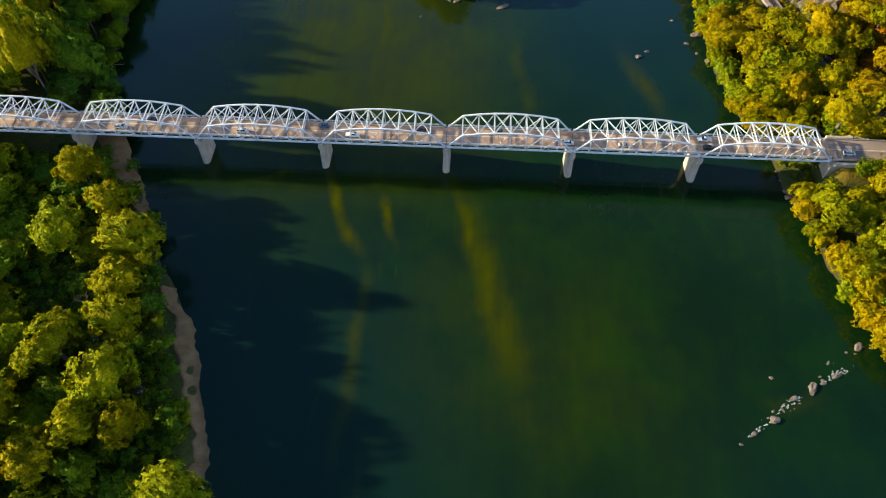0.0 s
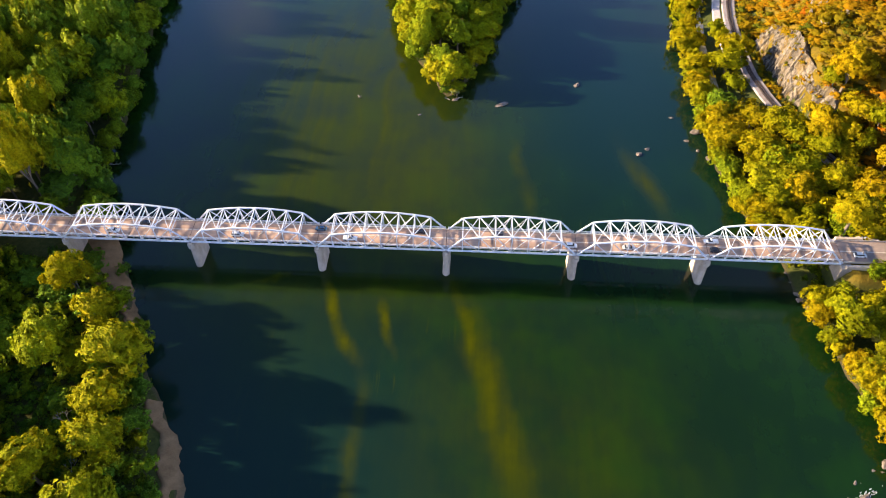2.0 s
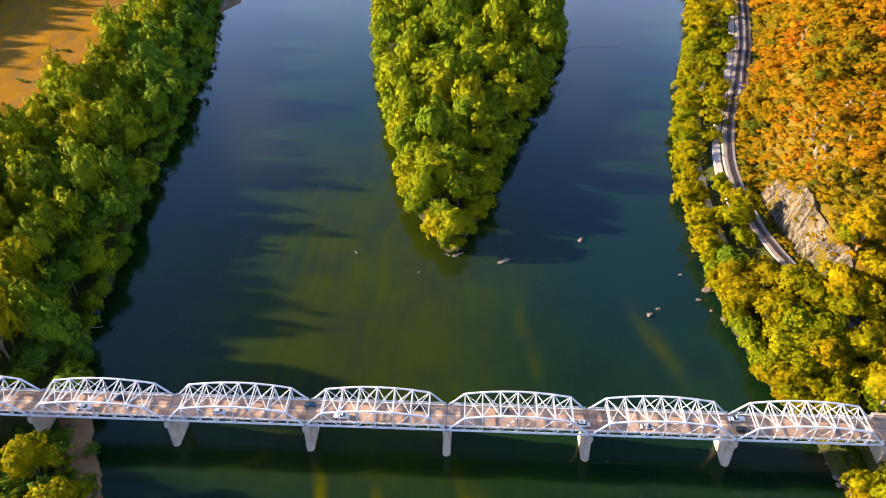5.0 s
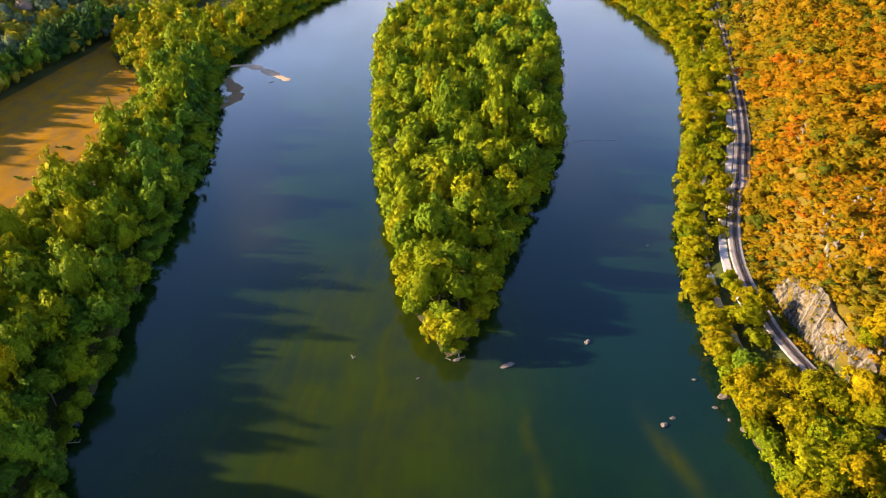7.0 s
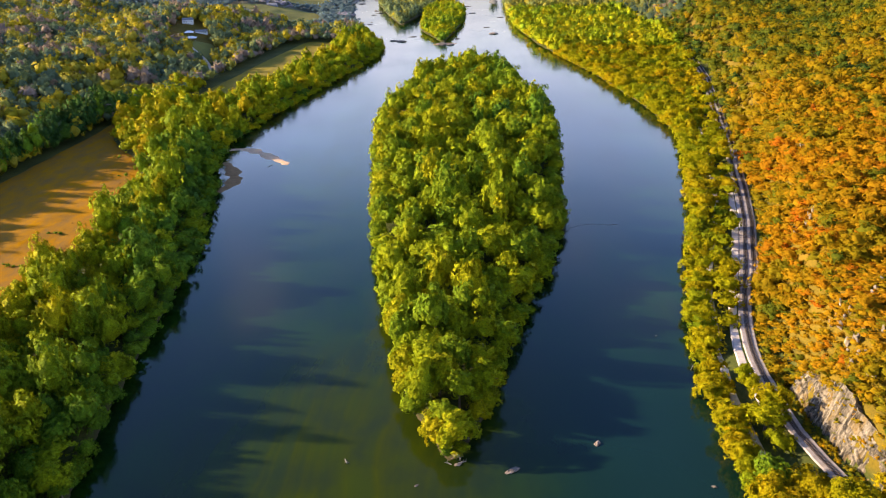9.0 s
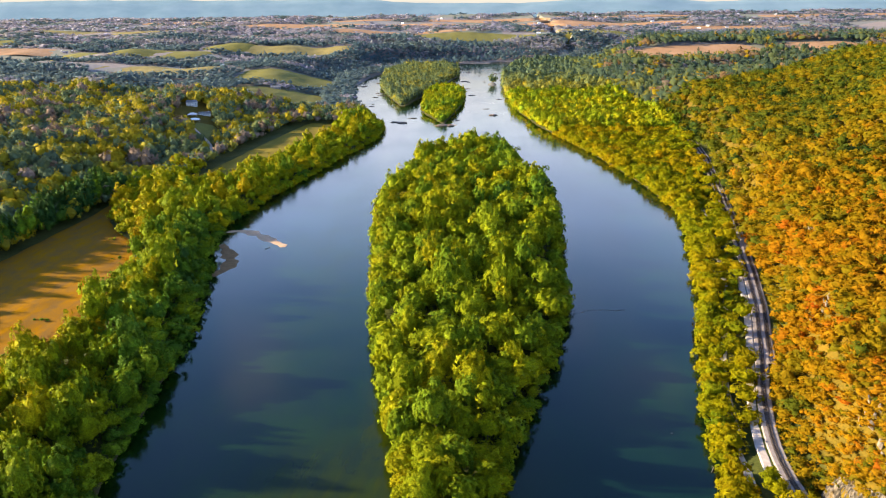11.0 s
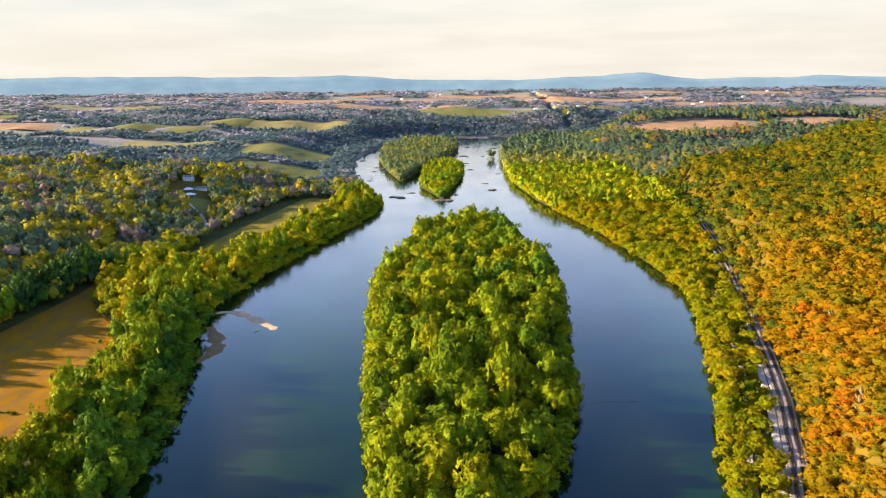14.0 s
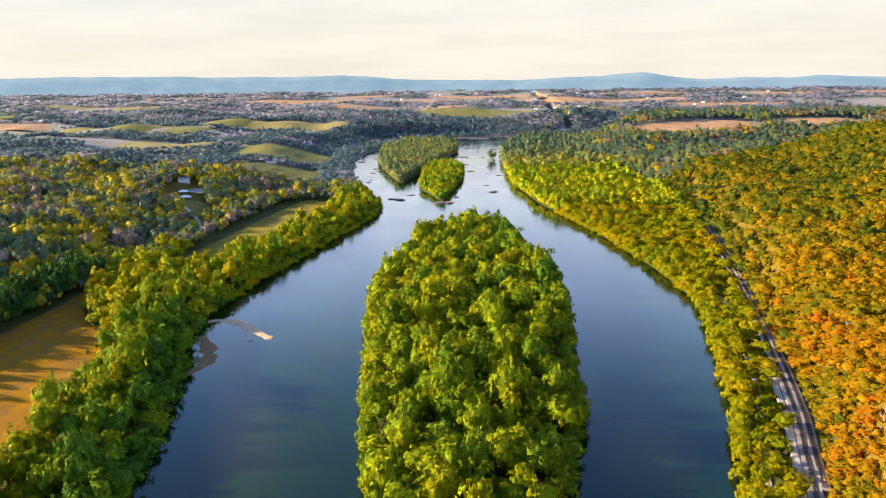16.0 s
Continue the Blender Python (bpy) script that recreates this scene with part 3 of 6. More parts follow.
def ridge(name, y, crest, mat, depth=230, base=60):
    """A far wooded ridge, with a foot in front and a back."""
    n_x = 220
    x = np.linspace(-3900, 3900, n_x)
    top = crest(x) + 3.0 * wave(x, 0 * x, 400, 12) + 1.5 * wave(x, 0 * x, 130, 13)
    rows = [(y - depth, base + 0 * x), (y - depth * 0.55, base + (top - base) * 0.38 + 4 * wave(x, x * 0, 260, 14)), (y - depth * 0.25, base + (top - base) * 0.78 + 4 * wave(x, x * 0, 300, 15)),
            (y, top), (y + 60, base + 0 * x)]
    v = np.concatenate([np.stack([x, np.full(n_x, yy), z], 1) for yy, z in rows])
    i = (np.arange(len(rows) - 1)[:, None] * n_x + np.arange(n_x - 1)[None, :]).ravel()
    ob = new(name, mesh_from(name, v, np.stack([i, i + 1, i + n_x + 1, i + n_x], 1), mat, True))
    return tagged(ob, "long wooded ridge tinted and glowing haze-blue on the horizon", "hills", kind="structure")


E_HILL = curve((-3900, 208), (-3203, 212), (-2428, 217), (-2047, 208), (-1669, 206), (-1294, 199), (-920, 208), (-552, 184), (-258, 170), (287, 165), (539, 179), (825, 187), (1037, 205), (1252, 176), (1394, 156), (1744, 167), (1954, 162), (2127, 173), (2535, 162), (3900, 165))
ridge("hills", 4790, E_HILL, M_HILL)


# the golden field narrows upstream between the wooded hill and the trees on the bank
GOLD_EDGE = curve((300, -281), (420, -284), (500, -286), (600, -297), (687, -319), (715, -346), (760, -386), (838, -409), (900, -420))


def in_gold(x, y, grow=0.0):
    return (y > 335 - grow) & (y < 838 + grow) & (x > HILL_FOOT(y) + 4 - grow) & (x < GOLD_EDGE(y) + grow)


y, w = np.meshgrid(np.linspace(335, 838, 90), np.linspace(0, 1, 24), indexing="ij")
x = (HILL_FOOT(y) + 4) * (1 - w) + (GOLD_EDGE(y) + 2.0 * wave(0 * y, y, 26, 91)) * w
i = (np.arange(89)[:, None] * 24 + np.arange(23)[None, :]).ravel()
v = np.stack([x, y, land(x, y) + 0.9 * (1 - (2 * np.abs(w - 0.5)) ** 12)], 2).reshape(-1, 3)
tagged(new("field", mesh_from("field", v, np.stack([i, i + 1, i + 25, i + 24], 1), M_STRAW, True)), "golden field of tall dry grass, half in shade", "field", kind="structure")

# fields: middle, half sizes, turn in degrees, surface
FIELDS = [("field", -313, 1125, 33, 225, -7.5, M_LEA, "narrow mown meadow between wooded banks"),
          ("field", -446, 1200, 20, 52, 24, M_PASTURE, "green lawn below the farmhouse"),
          ("field", -445, 1620, 92, 95, 8, M_PASTURE, "rolling green pasture"),
          ("field", -500, 1900, 115, 120, 4, M_PASTURE, "grassy pasture slope"),
          ("field", -850, 1950, 170, 100, 5, M_MEADOW, "dull grassy field"),
          ("field", -1110, 2340, 240, 150, 4, M_PASTURE, "long bright green pasture"),
          ("field", -1530, 2450, 150, 120, 0, M_STUBBLE, "pale yellow field"),
          ("field", -630, 2560, 190, 90, -4, M_MEADOW, "tan grassy field among woods"),
          ("field", -2100, 2800, 300, 180, 0, M_PASTURE, "green pasture"),
          ("field", -880, 2590, 90, 100, 6, M_PASTURE, "green pasture"),
          ("field", 150, 3020, 430, 150, 2, M_PASTURE, "long green pasture on the far bank"),
          ("field", -350, 3300, 300, 130, 0, M_STUBBLE, "pale stubble field"),
          ("field", 600, 3700, 420, 130, 0, M_STUBBLE, "pale stubble field"),
          ("field", 100, 4050, 380, 130, 0, M_STUBBLE, "pale stubble field"),
          ("field", -900, 3800, 330, 130, 0, M_STUBBLE, "pale stubble field"),
          ("field", 1500, 3300, 300, 130, 0, M_STUBBLE, "orange stubble field"),
          ("field", 2150, 3350, 330, 130, 0, M_STUBBLE, "pale stubble field"),
          ("field", 620, 2240, 210, 100, 18, M_STUBBLE, "orange ploughed field on the hilltop"),
          ("field", 1010, 2310, 140, 85, 6, M_STUBBLE, "orange ploughed field on the hilltop"),
          ("field", 1500, 2250, 130, 60, 0, M_PASTURE, "green pasture on the hilltop"),
          ("field", 1900, 3050, 260, 60, 0, M_STUBBLE, "orange stubble field"),
          ("field", 1050, 3450, 240, 70, 4, M_STUBBLE, "pale stubble field"),
          ("field", 350, 3400, 200, 60, -3, M_MEADOW, "dull far field"),
          ("field", -1250, 3050, 260, 80, 3, M_MEADOW, "dull far field"),
          ("field", -1900, 3150, 300, 70, 0, M_PASTURE, "far green pasture"),
          ("field", -250, 3750, 260, 60, 0, M_STUBBLE, "pale stubble field"),
          ("field", -500, 4150, 320, 70, 2, M_STUBBLE, "pale stubble field"),
          ("field", 800, 4250, 400, 70, 0, M_STUBBLE, "pale stubble field"),
          ("field", 1900, 4150, 400, 80, 0, M_STUBBLE, "pale stubble field"),
          ("field", -1500, 4100, 380, 70, 0, M_STUBBLE, "pale stubble field"),
          ("field", 1300, 4000, 500, 50, 0, M_MEADOW, "dull far field"),
          ("field", -1700, 3500, 450, 70, 0, M_MEADOW, "dull far field")]


def in_field(x, y, grow=0.0):
    hit = in_gold(x, y, grow)
    for _, cx, cy, hx, hy, turn, *_ in FIELDS:
        c, s = math.cos(radians(turn)), math.sin(radians(turn))
        u, w = (x - cx) * c + (y - cy) * s, -(x - cx) * s + (y - cy) * c
        e = 8 if cy < 1150 else 4
        hit |= (np.abs(u) / (hx + grow)) ** e + (np.abs(w) / (hy + grow)) ** e < 1
    return hit


for name, cx, cy, hx, hy, turn, mat, label in FIELDS:
    r, a = np.meshgrid(np.linspace(0, 1, 14), np.linspace(0, math.tau, 49))
    e = 8 if cy < 1150 else 4
    k = (np.abs(np.cos(a)) ** e + np.abs(np.sin(a)) ** e) ** (-1 / e)
    u, w = hx * r * k * np.cos(a), hy * r * k * np.sin(a)
    c, s = math.cos(radians(turn)), math.sin(radians(turn))
    x, y = cx + u * c - w * s, cy + u * s + w * c
    lift = 0.9 if cy < 1300 else 1.8
    v = np.stack([x, y, land(x, y) + lift * (1 - r ** 8 * 0.9)], 2).reshape(-1, 3)
    i = (np.arange(48)[:, None] * 14 + np.arange(13)[None, :]).ravel()
    tagged(new(name, mesh_from(name, v, np.stack([i, i + 1, i + 15, i + 14], 1), mat, True)), label, "field", kind="structure")


# ---- bridge ----
NEAR, FAR, CHORD, DECK = 190.97, 201.74, 15.06, 16.16  # truss planes, bottom chord, road surface
RISE = (0.0, 6.7, 7.8, 8.5, 8.7, 8.5, 7.8, 6.7, 0.0)
STEP = 49.85 / 8
MID = (NEAR + FAR) / 2
PIER_X = [-209.35 + 49.9 * k for k in range(8)]
SKEW = Matrix.Translation((-10, 198.3, 0)) @ pose(0, 0, 0, 0, 0, 0.5) @ Matrix.Translation((10, -198.3, 0))  # the bridge does not lie square
bridge = tagged(new("truss_bridge"), "long white-painted steel truss road bridge on concrete piers", "bridge")
bridge.matrix_world = SKEW


def ibeam(a, b, w, h):
    """A member with flanges and a thinner web."""
    bm = bmesh.new()
    bar(bm, a, b, w * 0.45, h * 0.86)
    a, b = Vector(a), Vector(b)
    d = (b - a).normalized()
    side = d.cross(Vector((0, 0, 1)))
    up = (side.normalized() if side.length > 1e-6 else Vector((1, 0, 0))).cross(d).normalized()
    for k in (-0.5, 0.5):
        bar(bm, a + up * h * k, b + up * h * k, w, h * 0.16)
    return bm


def member(name, a, b, w, h, parent, cache={}):
    key = (name, tuple(round(q, 3) for q in (*a, *b)))
    if key not in cache:
        cache[key] = finish(name, ibeam(a, b, w, h), M_STEEL)
    return part(name, cache[key], None, parent)


for k, x0 in enumerate(PIER_X[:-1]):
    bm = bmesh.new()  # floor beams and stringers carry the slab
    for p in range(9):
        bar(bm, (p * STEP, NEAR, CHORD + 0.25), (p * STEP, FAR, CHORD + 0.25), 0.35, 0.7)
    for yy in np.linspace(NEAR + 1.2, FAR - 1.2, 5):
        bar(bm, (0.2, yy, CHORD + 0.45), (49.7, yy, CHORD + 0.45), 0.25, 0.4)
    s = part("truss_span", finish("truss_span", bm, M_STEEL), None, bridge, "white camelback truss span over a lighter slab")
    s.location.x = x0
    top = [(p * STEP, CHORD + RISE[p]) for p in range(9)]
    for yy in (NEAR, FAR):
        member("bottom_chord", (0.3, yy, CHORD), (49.6, yy, CHORD), 0.5, 0.55, s)
        for p in range(8):
            (xa, za), (xb, zb) = top[p], top[p + 1]
            member("end_post" if p in (0, 7) else "top_chord", (xa + (0.3 if p == 0 else 0), yy, za), (xb - (0.3 if p == 7 else 0), yy, zb), 0.46, 0.46, s)
        for p in range(1, 8):
            member("vertical", (p * STEP, yy, CHORD), (p * STEP, yy, top[p][1]), 0.24, 0.24, s)
        for p in range(1, 7):
            if p in (3, 4):
                member("diagonal", (p * STEP, yy, CHORD), ((p + 1) * STEP, yy, top[p + 1][1]), 0.16, 0.16, s)
            a, b = ((p, p + 1) if p < 4 else (p + 1, p))
            member("diagonal", (b * STEP, yy, CHORD), (a * STEP, yy, top[a][1]), 0.2, 0.2, s)
        for zz in (DECK + 0.55, DECK + 1.05):
            member("handrail", (0.4, yy + (0.45 if yy == NEAR else -0.45), zz), (49.5, yy + (0.45 if yy == NEAR else -0.45), zz), 0.12, 0.14, s)
    for p in range(17):
        for yy in (NEAR + 0.45, FAR - 0.45):
            member("rail_post", (0.4 + p * 3.06, yy, CHORD + 0.3), (0.4 + p * 3.06, yy, DECK + 1.05), 0.1, 0.1, s)
    for p in range(1, 8):
        member("top_strut", (p * STEP, NEAR, top[p][1]), (p * STEP, FAR, top[p][1]), 0.3, 0.34, s)
        member("sway_strut", (p * STEP, NEAR, top[p][1] - 2.2), (p * STEP, FAR, top[p][1] - 2.2), 0.22, 0.25, s)
        if p < 7:
            member("lateral_brace", (p * STEP, NEAR, top[p][1]), ((p + 1) * STEP, FAR, top[p + 1][1]), 0.2, 0.2, s)
            member("lateral_brace", (p * STEP, FAR, top[p][1]), ((p + 1) * STEP, NEAR, top[p + 1][1]), 0.2, 0.2, s)
    bm = box(bmesh.new(), (0.06, NEAR + 0.75, DECK - 0.32), (49.89, FAR - 0.75, DECK), bevel=0.03)
    part("deck_slab", finish("deck_slab", bm, M_DECK), None, s, "worn peach-grey concrete deck slab")
    bm = bmesh.new()
    for yy in (NEAR + 0.85, FAR - 1.15):
        box(bm, (0.08, yy, DECK + 0.004), (49.87, yy + 0.3, DECK + 0.25))
    part("kerb", finish("kerb", bm, M_CONC), None, s)
    bm = bmesh.new()
    for yy in ((NEAR + FAR) / 2 - 0.14, (NEAR + FAR) / 2 + 0.14):
        box(bm, (0.1, yy - 0.06, DECK + 0.002), (49.8, yy + 0.06, DECK + 0.008))
    part("centre_line", finish("centre_line", bm, M_PAINT), None, s)
    bm = box(bmesh.new(), (-0.14, NEAR + 0.75, DECK - 0.3), (0.05, FAR - 0.75, DECK + 0.012))
    part("expansion_joint", finish("expansion_joint", bm, M_RAIL), None, s)


def pier(x, foot):
    """A tapered wall pier with rounded noses and a wider cap."""
    bm, rings = bmesh.new(), []
    for z, hw, hl in ((foot, 1.7, 6.2), (0.0, 1.55, 5.9), (11.6, 1.05, 5.6), (11.65, 1.4, 6.5), (13.3, 1.4, 6.5), (13.35, 0.95, 6.2), (14.7, 0.95, 6.2)):
        ring = []
        for i in range(20):
            a = math.tau * i / 20
            straight = hl - hw
            ring.append(bm.verts.new((x + hw * math.cos(a), MID + hw * math.sin(a) + math.copysign(straight, math.sin(a) + 1e-9), z)))
        rings.append(ring)
    for a, b in zip(rings, rings[1:]):
        for i in range(20):
            bm.faces.new((a[i], a[(i + 1) % 20], b[(i + 1) % 20], b[i]))
    bm.faces.new(rings[-1])
    bm.faces.new(rings[0][::-1])
    p = part("pier", bm, M_CONC, bridge, "stained concrete pier with rounded noses")
    for yy in (NEAR, FAR):
        for dx in (-0.5, 0.5):
            part("bearing", box(bmesh.new(), (x + dx - 0.3, yy - 0.35, 14.71), (x + dx + 0.3, yy + 0.35, 14.79), bevel=0.02), M_RAIL, p)


for x in PIER_X[1:-1]:
    pier(x, -3.5)


def abutment(x, way):
    bm = box(bmesh.new(), (min(x, x + 5 * way), 188.6, -1), (max(x, x + 5 * way), 204.1, 14.7), bevel=0.1)
    for yy in (188.6, 202.9):
        box(bm, (min(x + 1.6 * way, x + 12 * way), yy, 4), (max(x + 1.6 * way, x + 12 * way), yy + 1.2, 16.1), bevel=0.08)
    part("abutment", bm, M_CONC, bridge, "concrete abutment with wing walls")


abutment(PIER_X[-1] - 0.6, 1)
abutment(PIER_X[0] + 0.6, -1)


def approach(name, x0, x1):
    """Road on the embankment behind an end of the bridge, with parapets and lines."""
    bm = box(bmesh.new(), (x0, NEAR, DECK - 0.5), (x1, FAR, DECK), bevel=0.03)
    road = tagged(new(name, finish(name, bm, M_ROAD)), "worn two-lane road leading on to the bridge", "road", kind="structure")
    road.matrix_world = SKEW
    for yy in (NEAR - 0.22, FAR + 0.02):
        bm = box(bmesh.new(), (x0, yy, DECK - 0.5), (x1, yy + 0.2, DECK + 0.55), bevel=0.04)
        part("parapet", finish("parapet", bm, M_CONC), None, road)
    bm = bmesh.new()
    for yy in (MID - 0.14, MID + 0.14):
        box(bm, (x0 + 0.2, yy - 0.06, DECK + 0.002), (x1 - 0.2, yy + 0.06, DECK + 0.008))
    part("centre_line", finish("centre_line", bm, M_PAINT), None, road)


approach("road_east", PIER_X[-1] + 0.1, 330)
approach("road_west", -420, PIER_X[0] - 0.1)


def car(x, lane, mat, label, kind="saloon"):
    """A car: lofted body, dark glass, four wheels."""
    length, width, tall = (5.6, 2.0, 1.85) if kind == "pickup" else ((4.8, 1.95, 1.75) if kind == "suv" else (4.6, 1.82, 1.45))
    root = tagged(new("car" if kind != "pickup" else "pickup"), label, "car" if kind != "pickup" else "pickup", "cars on the bridge")
    half = width / 2

    def loft(rows, m_, name, lab=""):
        bm, rings = bmesh.new(), []
        for px, zl, zh, w in rows:
            rings.append([bm.verts.new((px, -w, zl)), bm.verts.new((px, w, zl)), bm.verts.new((px, w * 0.94, zh)), bm.verts.new((px, -w * 0.94, zh))])
        for a, b in zip(rings, rings[1:]):
            for i in range(4):
                bm.faces.new((a[i], b[i], b[(i + 1) % 4], a[(i + 1) % 4]))
        bm.faces.new(rings[0])
        bm.faces.new(rings[-1][::-1])
        bmesh.ops.recalc_face_normals(bm, faces=bm.faces)
        bmesh.ops.bevel(bm, geom=bm.edges[:], offset=0.05, segments=1, affect="EDGES")
        return part(name, finish(name, bm, m_, True), None, root, lab)

    h = length / 2
    waist = tall * 0.6
    loft([(-h, 0.35, waist * 0.85, half * 0.9), (-h + 0.25, 0.28, waist, half), (0.6, 0.25, waist, half), (h - 0.3, 0.28, waist * 0.86, half), (h, 0.35, waist * 0.68, half * 0.88)], mat, "body")
    back = {"saloon": -h + 0.7, "suv": -h + 0.12, "pickup": -0.5}[kind]
    loft([(back, waist - 0.02, waist + 0.05, half * 0.9), (back + 0.45, waist - 0.02, tall - 0.06, half * 0.8), (0.5, waist - 0.02, tall - 0.05, half * 0.8), (1.25, waist - 0.02, waist + 0.04, half * 0.88)], M_GLASS, "window", "dark car windows")
    bm = box(bmesh.new(), (back + 0.5, -half * 0.74, tall - 0.07), (0.5, half * 0.74, tall + 0.02), bevel=0.04)
    part("roof", finish("roof", bm, mat), None, root)
    for px in (-h * 0.62, h * 0.62):
        for py in (-half + 0.1, half - 0.1):
            w = part("wheel", finish("wheel", tube(bmesh.new(), (px, py - 0.11, 0.33), (px, py + 0.11, 0.33), 0.33, 0.33, 14), M_RUBBER), None, root)
    root.matrix_world = SKEW @ pose(x, MID - 2.3 if lane < 0 else MID + 2.3, DECK, 0, 0, 0 if lane < 0 else 180)


def coat(name, c):
    m, n_, l_, b_ = material(name, 0.25, 0.5)
    f_ = noise_of(n_, l_, position(n_, l_), 2.0, 3)
    l_.new(ramp(n_, l_, f_, [(0.3, tuple(q * 0.86 for q in c)), (0.7, c)]), b_.inputs["Base Color"])
    b_.inputs["Coat Weight"].default_value = 0.6
    return m


C_WHITE, C_BLACK, C_SILVER, C_GREY, C_BLUE = (coat(a, c) for a, c in (("white_coat", (0.75, 0.75, 0.74)), ("black_coat", (0.02, 0.02, 0.025)), ("silver_coat", (0.5, 0.5, 0.52)), ("grey_coat", (0.14, 0.14, 0.16)), ("blue_coat", (0.05, 0.12, 0.2))))
for x, lane, mat, label, kind in ((-178, 1, C_GREY, "dark grey car on the bridge", "saloon"), (-140, -1, C_WHITE, "white car on the bridge", "suv"), (-129, 1, C_BLACK, "black car on the bridge", "saloon"),
                                  (-91, -1, C_WHITE, "white van-like car on the bridge", "suv"), (-59, 1, C_BLUE, "blue car on the bridge", "saloon"), (-47, -1, C_WHITE, "white pickup on the bridge", "pickup"),
                                  (-20, 1, C_BLACK, "black car on the bridge", "saloon"), (10, 1, C_GREY, "dark grey car on the bridge", "suv"), (38, -1, C_WHITE, "white car on the bridge", "suv"),
                                  (60, -1, C_SILVER, "silver car on the bridge", "saloon"), (92, 1, C_WHITE, "white pickup on the bridge", "pickup"), (93, -1, C_BLACK, "black car on the bridge", "suv"),
                                  (147, -1, C_WHITE, "white car on the road by the bridge", "suv"), (172, 1, C_SILVER, "silver car on the road by the bridge", "saloon")):
    car(x, lane, mat, label, kind)


# ---- railway and path ----
def ribbon(name, line, y0, y1, step, off0, off1, lift, mat):
    """A strip along a line, draped, between two sideways offsets."""
    y = np.arange(y0, y1, step)
    x = line(y)
    t = np.gradient(x, y)
    k = np.sqrt(1 + t * t)
    cols = []
    z0 = land(x, y)
    for off, dz in ((off0, -0.6), (off0 + 0.6, 0.0), (off1 - 0.6, 0.0), (off1, -0.6)):
        cols.append(np.stack([x + off / k, y - off * t / k, z0 + lift + dz], 1))
    v = np.concatenate(cols)
    m_, i = len(y), np.arange(len(y) - 1)
    f = np.concatenate([np.stack([c * m_ + i, (c + 1) * m_ + i, (c + 1) * m_ + i + 1, c * m_ + i + 1], 1) for c in range(3)])
    return mesh_from(name, v, f, mat, False), (x, y, t, k, z0)


bed, (rx, ry, rt, rk, rz) = ribbon("railway_bed", RAIL, 150, 1500, 2.0, -3.8, 3.8, 0.75, M_BALLAST)
railway = tagged(new("railway_bed", bed), "grey ballast bed of a railway line", "railway", kind="structure")
siding, _ = ribbon("siding_bed", lambda y: RAIL(y) + 5.2, 470, 1500, 2.0, -2.6, 3.0, 0.7, M_BALLAST)
tagged(new("siding_bed", siding), "grey ballast bed of a second track", "railway", kind="structure")
for track, start in ((0.0, 150), (5.0, 474)):
    part_of = ry >= start
    keep_all = (rx, ry, rt, rk, rz)
    rx, ry, rt, rk, rz = (q[part_of] for q in keep_all)
    for g in (-0.72, 0.72):
        off = track + g
        sect = []
        for dx, dz in ((-0.09, 0.9), (-0.09, 1.1), (0.09, 1.1), (0.09, 0.9)):
            sect.append(np.stack([rx + (off + dx) / rk, ry - (off + dx) * rt / rk, rz + dz], 1))
        m_, i = len(ry), np.arange(len(ry) - 1)
        f = np.concatenate([np.stack([c * m_ + i, ((c + 1) % 4) * m_ + i, ((c + 1) % 4) * m_ + i + 1, c * m_ + i + 1], 1) for c in range(4)])
        part("rail", mesh_from("rail", np.concatenate(sect), f, M_RAIL), None, railway, "dark steel rail")
    yy = np.arange(start + 2, 1490, 0.75)
    xx, tt, zz = np.interp(yy, ry, rx), np.interp(yy, ry, rt), np.interp(yy, ry, rz)
    kk = np.sqrt(1 + tt * tt)
    cube = np.array([(a, b, c) for a in (-1.3, 1.3) for b in (-0.13, 0.13) for c in (0.7, 0.92)])
    u = cube[:, 0][None] + track
    v = np.stack([xx[:, None] + (u + cube[:, 1][None] * tt[:, None]) / kk[:, None], yy[:, None] + (cube[:, 1][None] - u * tt[:, None]) / kk[:, None], zz[:, None] + cube[:, 2][None] + 0 * u], 2).reshape(-1, 3)
    q = np.array([(0, 1, 3, 2), (4, 6, 7, 5), (0, 4, 5, 1), (2, 3, 7, 6), (1, 5, 7, 3)])
    f = (np.arange(len(yy))[:, None, None] * 8 + q[None]).reshape(-1, 4)
    tagged(part("sleepers", mesh_from("sleepers", v, f, M_TIE), None, railway, "dark tarred sleepers"), kind="stuff")
    rx, ry, rt, rk, rz = keep_all
path_me, _ = ribbon("footpath", PATHWAY, 150, 900, 3.0, -2.2, 2.2, 0.35, M_GRAVEL)
tagged(new("footpath", path_me), "pale gravel towpath under the riverside trees", "path", kind="structure")
access, _ = ribbon("gravel_lane", lambda y: RAIL(y) - 6.6, 330, 640, 3.0, -2.4, 2.4, 0.55, M_GRAVEL)
tagged(new("gravel_lane", access), "pale gravel lane beside the railway", "lane", kind="structure")


# ---- trees ----
def unit(v):
    return v / (np.linalg.norm(v, axis=-1, keepdims=True) + 1e-9)


